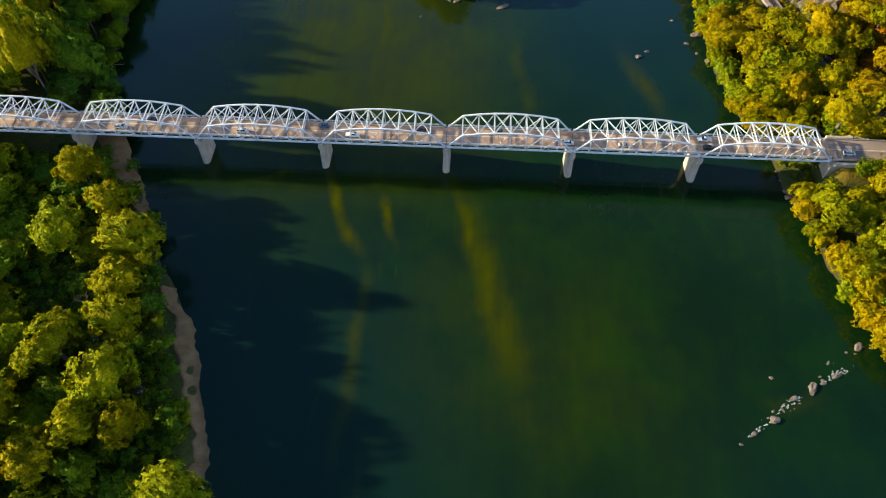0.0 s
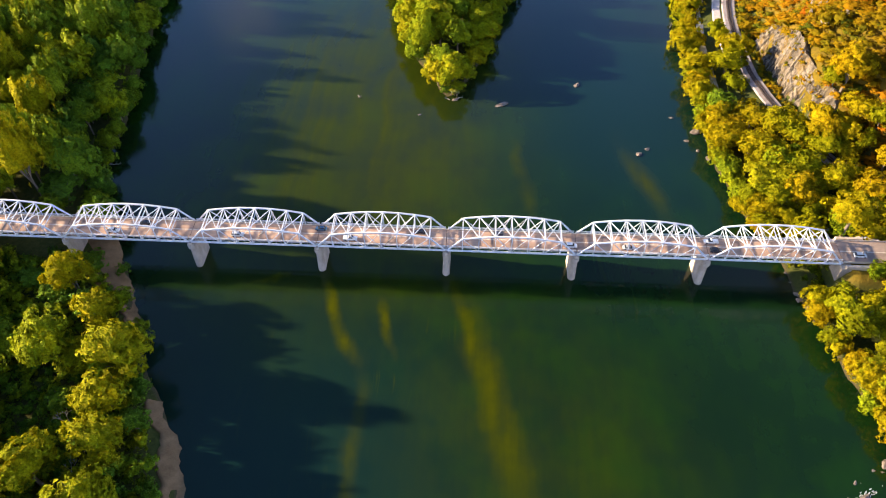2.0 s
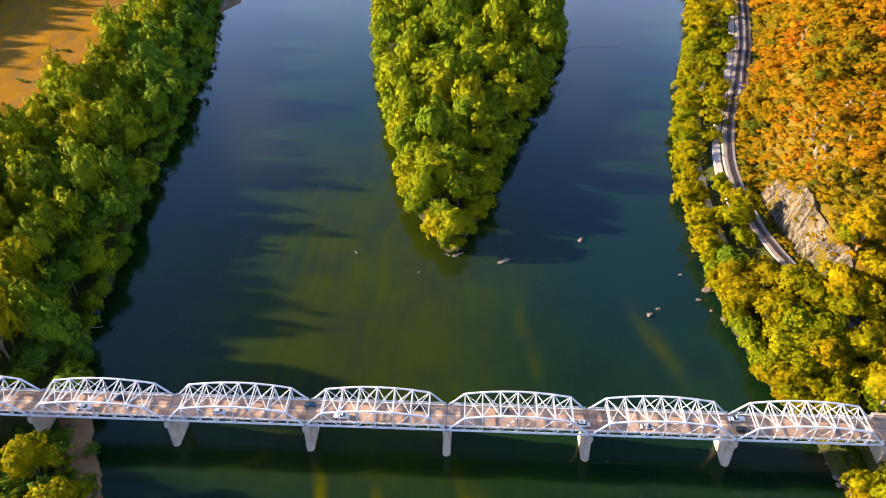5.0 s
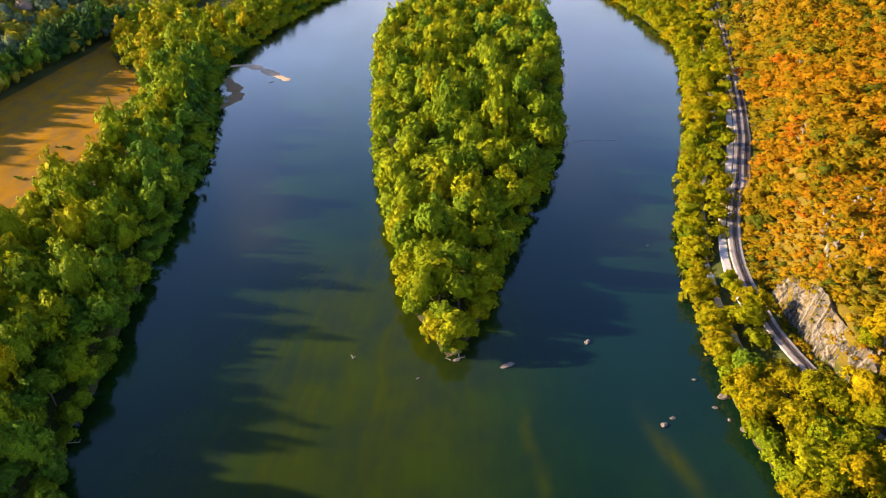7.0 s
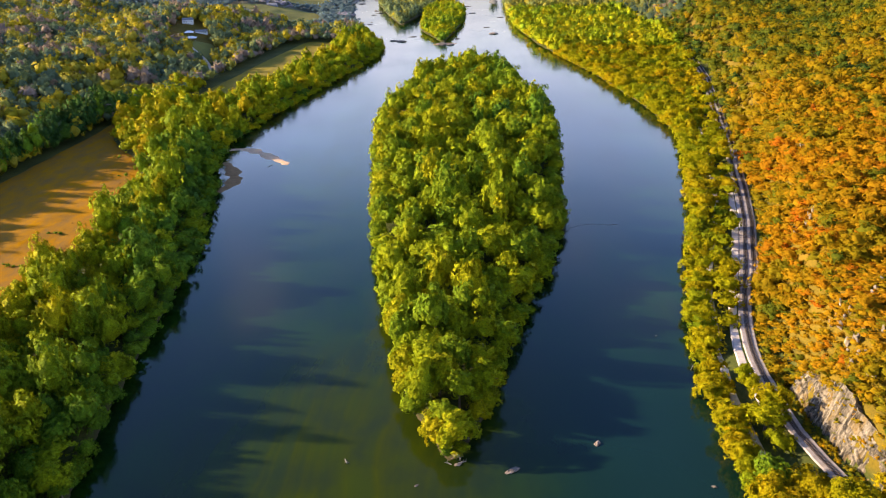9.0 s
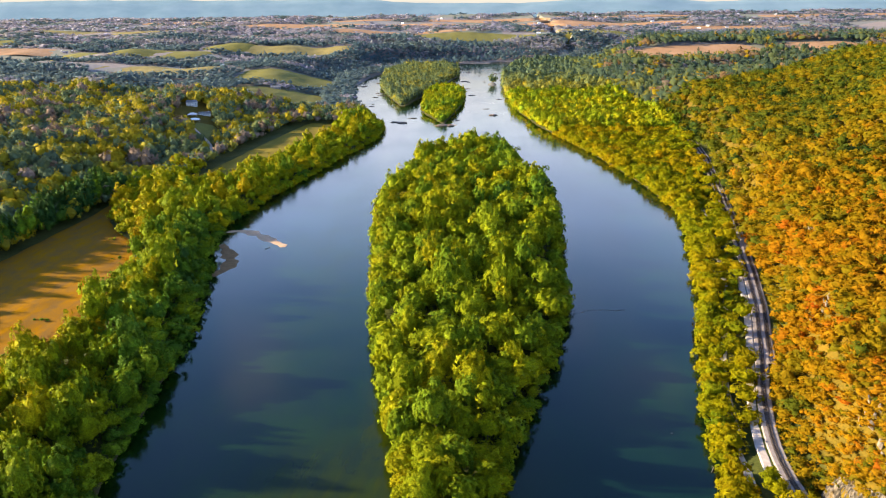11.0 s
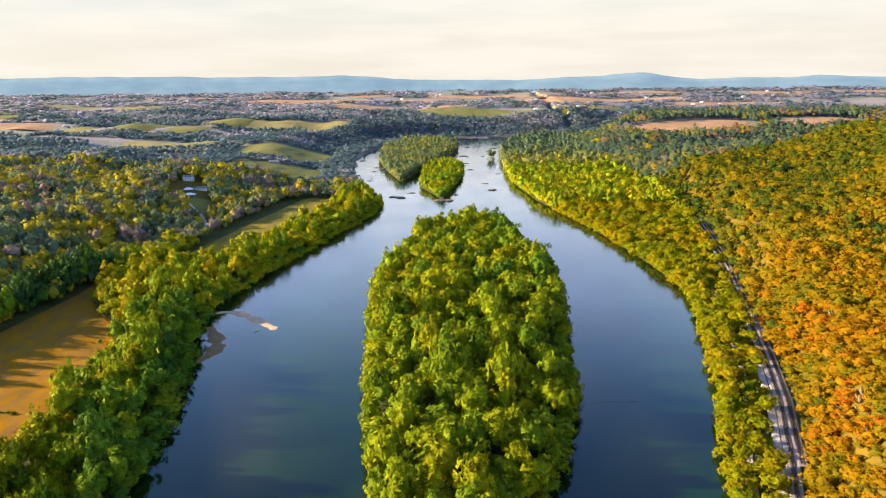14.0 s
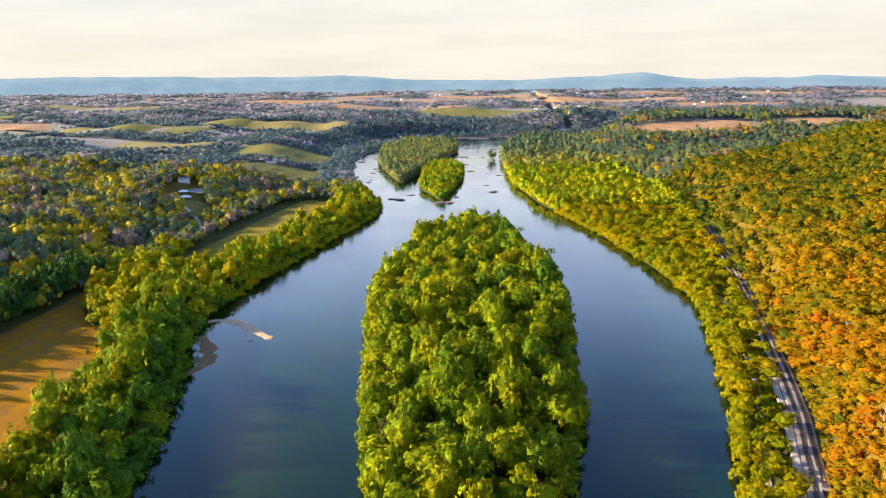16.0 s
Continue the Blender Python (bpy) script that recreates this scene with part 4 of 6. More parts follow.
def crown_shape(seed, lobes, leaves, leaf, flat=1.0, core=(10, 6), tufts=5, whole=0.25, crisp=0.3, rise=0.0, plump=0.74):
    """Boughs heaped into a crown, tufts over each bough, leaf sprays over each tuft; radius about 1, from about 0.2 to 1.75 high.
    Returns verts, faces, normals and where sprays are."""
    rng = np.random.RandomState(seed)
    mid = np.array([0, 0, 0.85 * flat])
    d = rng.normal(size=(lobes, 3))
    d[:, 2] = np.abs(d[:, 2]) * 0.95 - 0.22
    d = unit(d)
    c = d * np.array([0.70, 0.70, 0.66 * flat]) * rng.uniform(0.7, 1.14, (lobes, 1)) + mid
    r = rng.uniform(0.26, 0.46, lobes)
    n_t = lobes * tufts
    on = rng.choice(lobes, n_t, p=r * r / (r * r).sum())
    td = unit(rng.normal(size=(n_t, 3)) + d[on] * 0.9 + np.array([0, 0, 0.35]))
    tr = r[on] * rng.uniform(0.3, 0.5, n_t)
    tc = c[on] + td * (r[on] * rng.uniform(0.68, 0.98, n_t))[:, None]
    which = rng.randint(0, n_t, leaves)
    e = unit(rng.normal(size=(leaves, 3)) * 0.8 + td[which] * 0.9)
    p = tc[which] + e * (tr[which] * rng.uniform(0.6, 1.12, leaves))[:, None]
    loose = rng.uniform(size=leaves) < 0.12  # some sprays fill the hollows between boughs
    q = unit(d[on[which[loose]]] * 0.6 + rng.normal(size=(loose.sum(), 3)) * 0.5 + np.array([0, 0, 0.35]))
    p[loose], e[loose] = q * np.array([0.76, 0.76, 0.7 * flat]) * rng.uniform(0.85, 1.02, (loose.sum(), 1)) + mid, q
    nrm = unit(e * 0.8 + td[which] * 0.4 + rng.normal(size=(leaves, 3)) * 0.32)
    u = unit(np.cross(nrm, rng.normal(size=(leaves, 3))))
    w = np.cross(nrm, u)
    size = leaf * rng.uniform(0.6, 1.4, (leaves, 1))
    u, w = u * size, w * size * rng.uniform(0.6, 1.0, (leaves, 1))
    bend = nrm * size * 0.25
    v = np.stack([p + u * 1.15 - w, p + w * 1.25 + bend, p - u * 1.15 - bend], 1).reshape(-1, 3)
    f = np.arange(leaves * 3).reshape(-1, 3)
    soft = unit(e * 0.55 + td[which] * 0.5 + d[on[which]] * 0.3 + unit(p - mid * 0.8) * whole + rng.normal(size=(leaves, 3)) * crisp)
    nn = np.repeat(soft, 3, 0)
    # the mass of leaves behind the outer sprays: a lumpy body round the same boughs
    nu, nv = core
    a, b = np.meshgrid(np.linspace(0, math.tau, nu + 1)[:-1], np.linspace(0.12, 2.75, nv))
    a = a + (np.arange(nv) % 2)[:, None] * math.pi / nu
    q = np.stack([np.sin(b) * np.cos(a), np.sin(b) * np.sin(a), np.cos(b)], 2).reshape(-1, 3)
    cc = c - mid
    along = q @ cc.T
    disc = along ** 2 - (cc ** 2).sum(1)[None] + (r ** 2)[None]
    reach = np.where(disc > 0, along + np.sqrt(np.maximum(disc, 0)), 0).max(1)
    cv = q * (np.maximum(reach, 0.5) * plump * rng.uniform(0.94, 1.05, len(q)))[:, None] + mid
    cf = np.array([(i * nu + j, (i + 1) * nu + j, (i + 1) * nu + (j + 1) % nu, i * nu + (j + 1) % nu) for i in range(nv - 1) for j in range(nu)])
    t3 = np.concatenate([cf[:, :3], cf[:, [0, 2, 3]]])
    fn = np.cross(cv[t3[:, 1]] - cv[t3[:, 0]], cv[t3[:, 2]] - cv[t3[:, 0]])
    out = np.zeros_like(cv)
    for m in range(3):
        np.add.at(out, t3[:, m], fn)
    f = np.concatenate([f, t3 + len(v)])
    v = np.concatenate([v, cv])
    nn = np.concatenate([nn, unit(out)])
    return v, f, unit(nn * (1 - rise) + np.array([0, 0, rise])), (np.arange(len(v)) < leaves * 3).astype(float)


def trunk_mesh(seed):
    """Tapered trunk with forking limbs that reach into the crown (crown radius 1)."""
    rng = random.Random(seed)
    bm = bmesh.new()
    tube(bm, (0, 0, -0.65), (0.02, 0.01, 0.35), 0.07, 0.05, 7)
    for k in range(6):
        a = k * math.tau / 6 + rng.uniform(-0.3, 0.3)
        m = Vector((0.3 * math.cos(a), 0.3 * math.sin(a), rng.uniform(0.55, 0.85)))
        tube(bm, (0.02, 0.01, rng.uniform(0.1, 0.34)), m, 0.035, 0.022, 5)
        for _ in range(2):
            tube(bm, m, m + Vector((0.3 * math.cos(a + rng.uniform(-0.6, 0.6)), 0.3 * math.sin(a + rng.uniform(-0.6, 0.6)), rng.uniform(0.15, 0.5))), 0.02, 0.008, 4)
    return finish("trunk", bm, M_BARK)


TRUNKS = [trunk_mesh(k) for k in range(4)]
SHAPES = [crown_shape(40 + k, 16 + 2 * (k % 4), 1350, 0.088, (1.0, 0.85, 1.15, 0.95)[k % 4], (13, 7), 7) for k in range(8)]
CROWNS = {mat.name: [mesh_from("crown", v, f, mat, normals=nn, spray=sp) for v, f, nn, sp in SHAPES] for mat in (M_GREEN, M_ISLE, M_YELLOW, M_GOLD)}


def tree(x, y, radius, mat, label, category="tree", turn=0.0, k=0, tall=1.0, lift=0.5):
    """A broad riverside tree: trunk with limbs, and a crown of boughs."""
    z, wide = float(land(x, y)), 1 + 0.16 * math.sin(x * 1.7 + y)
    root = tagged(new("tree"), label, category, "riverside trees")
    part("trunk", TRUNKS[k % 4], None, root)
    part("crown", CROWNS[mat.name][k % 8], None, root)
    root.matrix_world = pose(x, y, z + lift * radius * tall, 0, 0, turn) @ Matrix.Diagonal((radius * wide, radius / wide, radius * tall, 1))
    return root


GROVE = [crown_shape(60 + k, 15, 390, 0.122, (1.0, 0.9, 1.12)[k % 3], (10, 5), 6) for k in range(6)]
MID_CROWN = [crown_shape(80 + k, 13, 270, 0.135, (1.0, 0.85, 1.15)[k % 3], (10, 5), 5) for k in range(6)]
STRIP = [crown_shape(90 + k, 11, 190, 0.15, (1.0, 0.85, 1.15)[k % 3], (9, 5), 5) for k in range(6)]
BUSH = [crown_shape(100 + k, 10, 130, 0.165, (1.0, 0.85, 1.15)[k % 3], (9, 5), 4, 0.55, 0.15) for k in range(6)]
SCRUB = [crown_shape(140 + k, 9, 84, 0.185, 0.9, (8, 4), 4, 0.7, 0.15) for k in range(8)]
SMALL = [crown_shape(120 + k, 9, 48, 0.18, 1.0, (7, 4), 4, 0.6, 0.12, 0.1) for k in range(6)]
VALLEY = [crown_shape(120 + k, 9, 40, 0.18, 1.0, (8, 5), 4, 0.5, 0.12, rise=0.1, plump=0.84) for k in range(6)]
ISLET = [crown_shape(150 + k, 8, 32, 0.21, 1.05, (7, 4), 4) for k in range(6)]
FARO = [crown_shape(160 + k, 6, 3, 0.3, 0.95, (6, 4), 2, 0.6, 0.1, rise=0.75) for k in range(6)]
SPECK = [crown_shape(200 + k, 5, 6, 0.35, 0.8, (5, 3), 2, 0.6, 0.1, rise=0.85) for k in range(5)]


def woods(name, label, pts, shapes, sink=0.1, mat=M_WOODS, lean=(0, 0, 0)):
    """Many trees as one mesh. pts: x, y, z, radius, height factor, tint; lean: bends shading normals one way, which
    evens out light and shade.
    """
    if not len(pts):
        return
    rng, vs, fs, ts, ns, ss, base = np.random.RandomState(len(pts)), [], [], [], [], [], 0
    kind = rng.randint(0, len(shapes), len(pts))
    for k, (v, f, nn, sp) in enumerate(shapes):
        p = pts[kind == k]
        if not len(p):
            continue
        a = rng.uniform(0, math.tau, len(p))
        c, s = np.cos(a)[:, None], np.sin(a)[:, None]
        r = p[:, 3][:, None]
        x = (v[None, :, 0] * c - v[None, :, 1] * s) * r + p[:, 0][:, None]
        y = (v[None, :, 0] * s + v[None, :, 1] * c) * r + p[:, 1][:, None]
        z = (v[None, :, 2] + sink) * r * p[:, 4][:, None] + p[:, 2][:, None]
        vs.append(np.stack([x, y, z], 2).reshape(-1, 3))
        ns.append(unit(np.stack([nn[None, :, 0] * c - nn[None, :, 1] * s, nn[None, :, 0] * s + nn[None, :, 1] * c, nn[None, :, 2] + 0 * c], 2).reshape(-1, 3) + np.array(lean)))
        fs.append((f[None] + (np.arange(len(p)) * len(v))[:, None, None]).reshape(-1, f.shape[1]) + base)
        ts.append(np.repeat(p[:, 5], len(v)))
        ss.append(np.tile(sp, len(p)))
        base += len(p) * len(v)
    tagged(new(name, mesh_from(name, np.concatenate(vs), np.concatenate(fs), mat, False, np.concatenate(ts), np.concatenate(ns), np.concatenate(ss))), label, "woods", kind="stuff")


def scatter(x0, x1, y0, y1, step, seed):
    rng = np.random.RandomState(seed)
    gx, gy = np.meshgrid(np.arange(x0, x1, step), np.arange(y0, y1, step * 0.87))
    gx = gx + (np.arange(gx.shape[0]) % 2)[:, None] * step / 2
    x = (gx + rng.uniform(-0.34, 0.34, gx.shape) * step).ravel()
    y = (gy + rng.uniform(-0.34, 0.34, gy.shape) * step).ravel()
    return x, y, rng


DRIVE = curve((1040, -384), (1098, -400), (1128, -412), (1157, -428), (1180, -446), (1200, -462), (1226, -485), (1260, -490))


def clear(x, y, gap=3.0, rail_gap=1.0):
    """Where trees may stand: dry ground, off fields, rails, lanes, road and lawn."""
    ok = (wet(x, y) < -gap) & ~in_field(x, y, 2.0)
    s = x - RAIL(y)
    near = np.where(y < 286, 0.35, np.where(y > 640, 0.62, 1.0)) * rail_gap
    ok &= ~((s > -11 * near) & (s < (6 + 5 * smooth(y, 460, 500)) * near) & (y < 1130) & (x > 0))
    ok &= (np.abs(x - PATHWAY(y)) > (2.2 + 2.6 * smooth(y, 290, 310) * smooth(y, 460, 430)) * rail_gap) | (y < 279)
    ok &= ~((np.abs(y - 196.4) < 11) & ((x > 128) | (x < -120)))
    ok &= ~((s > 0) & (s < 12.5) & (np.abs(y - 318) < 37))
    return ok & ~((np.abs(x - DRIVE(y)) < 9) & (y > 1062) & (y < 1240)) & (np.hypot((x + 490) / 30, (y - 1265) / 60) > 1) & (np.hypot((x + 515) / 26, (y - 1325) / 36) > 1)


def shore_row(line, side, y0, y1, step, seed, inset=2.5):
    """Trees that lean out over the water along a bank. side: -1 where land lies at smaller x."""
    rng = np.random.RandomState(seed)
    y = np.arange(y0, y1, step) + rng.uniform(-0.3, 0.3, len(np.arange(y0, y1, step))) * step
    return line(y) + side * (inset + rng.uniform(0, 2.5, len(y))), y


def slope_hue(x, y):
    """Olive hillside with orange patches, redder low down and near."""
    warm = np.clip(wave(x, y, 210, 70) + 0.2 - 0.45 * smooth(y, 650, 1200), 0, 1)
    s = x - RAIL(y)
    near = smooth(y, 1000, 480)
    hue = 0.29 + 0.21 * near + 0.07 * smooth(s, 30, 130) * smooth(y, 1300, 700) + 0.13 * warm
    hue = np.minimum(hue + 0.08 * np.clip(wave(x, y, 75, 73) - 0.35, 0, 1) * smooth(y, 1300, 800) - 0.16 * np.clip(-wave(x, y, 90, 74), 0, 1) - 0.1 * smooth(s, 24, 4), 0.64)
    lot = np.random.RandomState(len(x)).uniform(size=len(x))  # single shrubs in full red, others still green
    return np.where(lot < 0.015 * smooth(y, 900, 500), 0.70, np.where(lot > 0.86, hue - 0.2, hue))


def valley_hue(x, y):
    """Dark green and bare brown woods with drifts of gold."""
    gold = smooth(wave(x, y, 130, 75) + 0.5 * wave(x, y, 45, 76) + 0.65 * smooth(y, 1200, 700) + 0.1, 0.0, 0.7)
    bare = smooth(wave(x, y, 150, 77) + 0.4 * wave(x, y, 50, 78), 0.25, 0.7) * (1 - gold)
    lot = np.random.RandomState(len(x)).uniform(size=len(x))
    return np.where(lot < 0.16 + 0.66 * gold, 0.40, np.where(lot > 0.93 - 0.62 * bare, 0.93, 0.10))


def haze_hue(x, y):
    """Blue-green and bare woods, with haze painted in as paler mauve towards the plain."""
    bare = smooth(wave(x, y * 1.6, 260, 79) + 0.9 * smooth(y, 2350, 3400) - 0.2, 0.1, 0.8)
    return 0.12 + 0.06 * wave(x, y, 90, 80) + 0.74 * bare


def on_scrub(x, y):
    """Off the bare rock face."""
    s = x - RAIL(y)
    return ~((s < 12.5) & (np.abs(y - 318) < 37))


# single trees: island's near part, both banks near the bridge
placed = []
for x0, x1, y0, y1, step, seed in ((-330, -70, 40, 470, 10.8, 1), (100, 240, 60, 330, 10.5, 2), (-120, 90, 300, 760, 14.5, 3)):
    x, y, rng = scatter(x0, x1, y0, y1, step, seed)
    ok = clear(x, y, 1.5)
    if x0 == 100:
        ok &= (x < RAIL(y) - 10) | (y < 290)
    if x0 == -330:
        ok &= (x > -0.62 * y - 130) & (x > LEFT(y) - 130) & ((y > 206) | (x < LEFT(y) - 50))
    for xx, yy in zip(x[ok], y[ok]):
        placed.append((xx, yy, x0, rng.uniform(0.72, 1.3), rng.uniform(0, 360), rng.randint(8), rng.uniform(0.65, 1.0) if x0 == 100 else rng.choice([0.66, 0.85, 1.1, 1.32]) * rng.uniform(0.9, 1.1)))
for line, side, y0, y1, zone, seed in ((LEFT, -1, 186 + 20, 470, -330, 71), (RIGHT, 1, 70, 186, 100, 73), (RIGHT, 1, 212, 330, 100, 74),
                                       (ISLES[0][0], 1, 316, 760, -120, 75), (ISLES[0][1], -1, 322, 760, -120, 76)):
    rng = np.random.RandomState(seed)
    for xx, yy in zip(*shore_row(line, side, y0, y1, 7.0 if zone == 100 else 10.0, seed, -2.2 if zone == -330 else (-1.2 if zone == 100 else -0.8))):
        placed.append((xx, yy, zone, rng.uniform(0.6, 0.9), rng.uniform(0, 360), rng.randint(8), rng.uniform(0.8, 1.1)))
for xx, yy, rr, k in ((-151, 172, 0.85, 0), (-135, 157, 0.78, 7), (-119, 139, 1.15, 2), (-119, 124, 0.85, 3), (-115, 107, 0.9, 7), (-111, 86, 1.1, 5), (-115, 71, 0.85, 6), (-102, 72, 0.8, 0), (-112, 58, 0.65, 7),
                      (-80, 53, 1.0, 2), (-146, 143, 1.0, 3), (-131, 96, 1.0, 4), (-124, 60, 0.9, 1)):
    placed.append((xx, yy, -331, rr, 37 * k, k, 1.12))
    placed.append((xx - 5.5, yy - 4.0 + k, -331, rr * 0.6, 61 * k, k + 3, 0.8))
    placed.append((xx - 17, yy + 3.0 - k, -331, rr * 0.66, 83 * k, 1, 0.75))
for xx, yy, rr, k in ((-121, 151, 0.72, 1), (-112, 131, 0.6, 4), (-107, 116, 0.55, 2), (-132, 165, 0.6, 6)):  # over the water's edge
    placed.append((xx, yy, -331, rr, 53 * k, k, 1.0))
placed.append((-13, 318, -120, 0.62, 40, 2, 0.9))
placed.append((-10, 313, -120, 0.4, 140, 3, 0.9))
placed.append((-15.5, 310.5, -120, 0.36, 20, 5, 0.8))
placed.append((-11.5, 308.5, -120, 0.28, 80, 6, 0.8))


def shore_tall(x, y, zone):
    """Trees at the water on the lee of a belt stay lower than those behind them."""
    edge = ISLES[0][1] if zone == -120 else LEFT
    if zone in (-120, -330) and y > 205:
        low_, top_, reach = (0.85, 1.2, 18) if zone == -120 else (0.85, 1.3, 26)
        return low_ + (top_ - low_) * float(smooth(float(edge(y)) - x, 2, reach))
    return 1.0


placed.sort(key=lambda p: math.hypot(p[0], p[1] - 190))
LONE, REST = placed[:300], placed[300:]
for x, y, zone, big, turn, k, tall in LONE:
    gold = zone == 100 and k != 1 or zone == -331 and k == 0
    yellow = zone == -331 and big > 0.75
    light = zone in (-120, 100) or zone == -330 and x < float(LEFT(y)) - 24  # lighter inland; darker leaves at the water paint the belt's shaded side
    tree(x, y, (7.3 if zone == 100 else (8.8 if zone == -120 else (7.2 if zone == -330 else 9.4))) * big, M_GOLD if gold else (M_YELLOW if yellow else (M_ISLE if light else M_GREEN)),
         "broad riverside tree turning golden" if gold else "broad yellow-green tree behind the beach" if yellow else ("broad leafy green tree on the island" if zone == -120 else "broad leafy green tree on the bank"), turn=turn, k=k, tall=tall * shore_tall(x, y, zone) * ((1.2 if y > 205 else 0.8) if zone == -330 else 1.0), lift=0.1 if float(wet(x, y)) > -6 else 0.5)
# left-bank hue drops within 24 m of the water, the same painted shade
rest = np.array([(x, y, float(land(x, y)), (7.2 if z == -330 else 9.2) * b, t * shore_tall(x, y, z) * (1.2 if z == -330 else 1.0) * random.uniform(0.85, 1.2), (0.23 + 0.14 * random.random() if z == -120 else (0.13 if x > float(LEFT(y)) - 24 else 0.22) + 0.18 * random.random())) for x, y, z, b, _, _, t in REST])
woods("island_trees", "dense green trees on the island and bank", rest, GROVE)


def stand(name, label, x0, x1, y0, y1, step, seed, radius, tints, shapes, keep, gap=3.0, patch=0.18, rail_gap=1.0, low=1.0, rows=(), mat=M_WOODS, tint_at=None, shrink=lambda x, y: 0.0, above=0.0, vary=(0.85, 1.5), lean=(0, 0, 0), lee=1.0, tall_at=None):
    """A stretch of woods. tints: mean and spread; patch: how far tint drifts from place to place."""
    x, y, rng = scatter(x0, x1, y0, y1, step, seed)
    ok = clear(x, y, gap, rail_gap) & keep(x, y)
    x, y = np.concatenate([x[ok], *(q[0] for q in rows)]), np.concatenate([y[ok], *(q[1] for q in rows)])
    z = land(x, y)
    z[ok.sum():] -= 0.32 * radius
    z += above
    if tint_at:
        t = tint_at(x, y) + rng.normal(0, tints[1], len(x))
    elif isinstance(tints, dict):
        t = rng.choice(list(tints), len(x), p=list(tints.values())) + rng.normal(0, 0.04, len(x))
    else:
        t = rng.normal(tints[0], tints[1], len(x)) + patch * wave(x, y, 170, seed)
    pts = np.stack([x, y, z, (radius - shrink(x, y)) * rng.uniform(0.72, 1.28, len(x)), low * rng.uniform(*vary, len(x)), np.clip(t, 0.03, 0.97)], 1)
    pts[ok.sum():, 4] *= lee  # lower at the water
    if tall_at:
        pts[:, 4] *= tall_at(x, y)
    woods(name, label, pts, shapes, mat=mat, lean=lean)


def fan(x, y, m=120):
    return np.abs(x) < 0.66 * (y + 20) + m


stand("island_trees", "dense green trees turning yellow on the island", -120, 90, 750, 1150, 14.0, 21, 9.4, (0.30, 0.06), MID_CROWN, lambda x, y: (x > -118) & (x < 82), 1.5, 0.06, rows=[shore_row(ISLES[0][0], 1, 760, 1140, 9, 81, 0.5), shore_row(ISLES[0][1], -1, 760, 1140, 9, 82)])
# leaf hue darkened near the water to imitate the belt's shaded side
stand("bank_trees", "leafy green trees along the river bank", -360, -150, 470, 1380, 11.0, 22, 7.8, (0.25, 0.06), MID_CROWN,
      lambda x, y: (x < LEFT(y)) & (x > np.minimum(LEFT(y) - 52, -300 + 0 * y)) & (x > np.maximum(LEFT(y) - 70, -318 + 0.08 * (y - 1112) - 200 * smooth(y, 900, 820))), 1.5, 0.06, rows=[shore_row(LEFT, -1, 470, 1480, 8, 83, -2.0)], shrink=lambda x, y: 1.0 * smooth(y, 840, 960), low=1.05, tint_at=lambda x, y: 0.18 + 0.11 * smooth(LEFT(y) - x, 14, 30) * smooth(y, 850, 680) + 0.16 * smooth(y, 680, 850), vary=(0.65, 1.5), lee=0.9, tall_at=lambda x, y: 0.75 + 0.45 * smooth(LEFT(y) - x, 2, 28))
stand("bank_trees", "dark leafy trees behind the bank", -520, -100, 30, 480, 14, 23, 9.5, (0.2, 0.07), SMALL,
      lambda x, y: ((x < LEFT(y) - 118) | (x < -0.62 * y - 130)) & (x > -420), 4, 0.06)
stand("bank_trees", "yellow-green trees between river and railway", 90, 340, 318, 1250, 9.8, 24, 7.0, (0.38, 0.06), STRIP, lambda x, y: (x < RAIL(y) - 4) & (x > RIGHT(y)), 0.8, 0.06, 0.75, low=0.85, vary=(0.75, 1.25), rows=[shore_row(RIGHT, 1, 330, 1250, 7, 84, -0.4)], mat=M_BANK_WOODS)
SLOPE = (-0.45, -0.12, 0.36)
stand("hillside_trees", "orange, green and golden autumn trees on the steep hillside", 150, 720, 415, 790, 9.4, 25, 6.3, (0.5, 0.05), BUSH,
      lambda x, y: (x > RAIL(y) + 6) & fan(x, y, 40), 2, 0.15, low=0.75, tint_at=slope_hue, above=0.3, mat=M_SLOPE, vary=(0.85, 1.25), lean=SLOPE)
stand("hillside_trees", "scattered golden and green trees above the cliff", 130, 420, 215, 430, 11.5, 35, 4.0, (0.5, 0.09), BUSH,
      lambda x, y: (x > RAIL(y) + 15) & fan(x, y, 40) & (wave(x, y, 60, 72) > 0.1), 2, 0.15, low=0.75, tint_at=slope_hue, above=0.2, mat=M_SLOPE, lean=SLOPE)
stand("hillside_brush", "dense golden and olive brush on the steep hillside", 150, 720, 415, 790, 8.0, 65, 5.0, (0.5, 0.06), SCRUB,
      lambda x, y: (x > RAIL(y) + 5) & fan(x, y, 40), 2, 0.15, low=0.55, tint_at=slope_hue, above=1.0, mat=M_SLOPE, vary=(0.9, 1.2), lean=SLOPE)
stand("hillside_brush", "low dry golden brush and grass above the cliff", 130, 420, 215, 425, 3.9, 66, 3.3, (0.5, 0.05), SCRUB,
      lambda x, y: (x > RAIL(y) + 5) & fan(x, y, 40) & on_scrub(x, y), 2, 0.15, low=0.42, tint_at=slope_hue, above=0.9, mat=M_SLOPE, vary=(0.8, 1.3), lean=SLOPE)
x, y, rng = scatter(130, 290, 262, 640, 2.6, 68)
ok = (x - RAIL(y) > 4.6 + 5.4 * smooth(y, 455, 480)) & (x - RAIL(y) < 9.0 + 6 * smooth(y, 455, 480))
x, y = x[ok], y[ok]
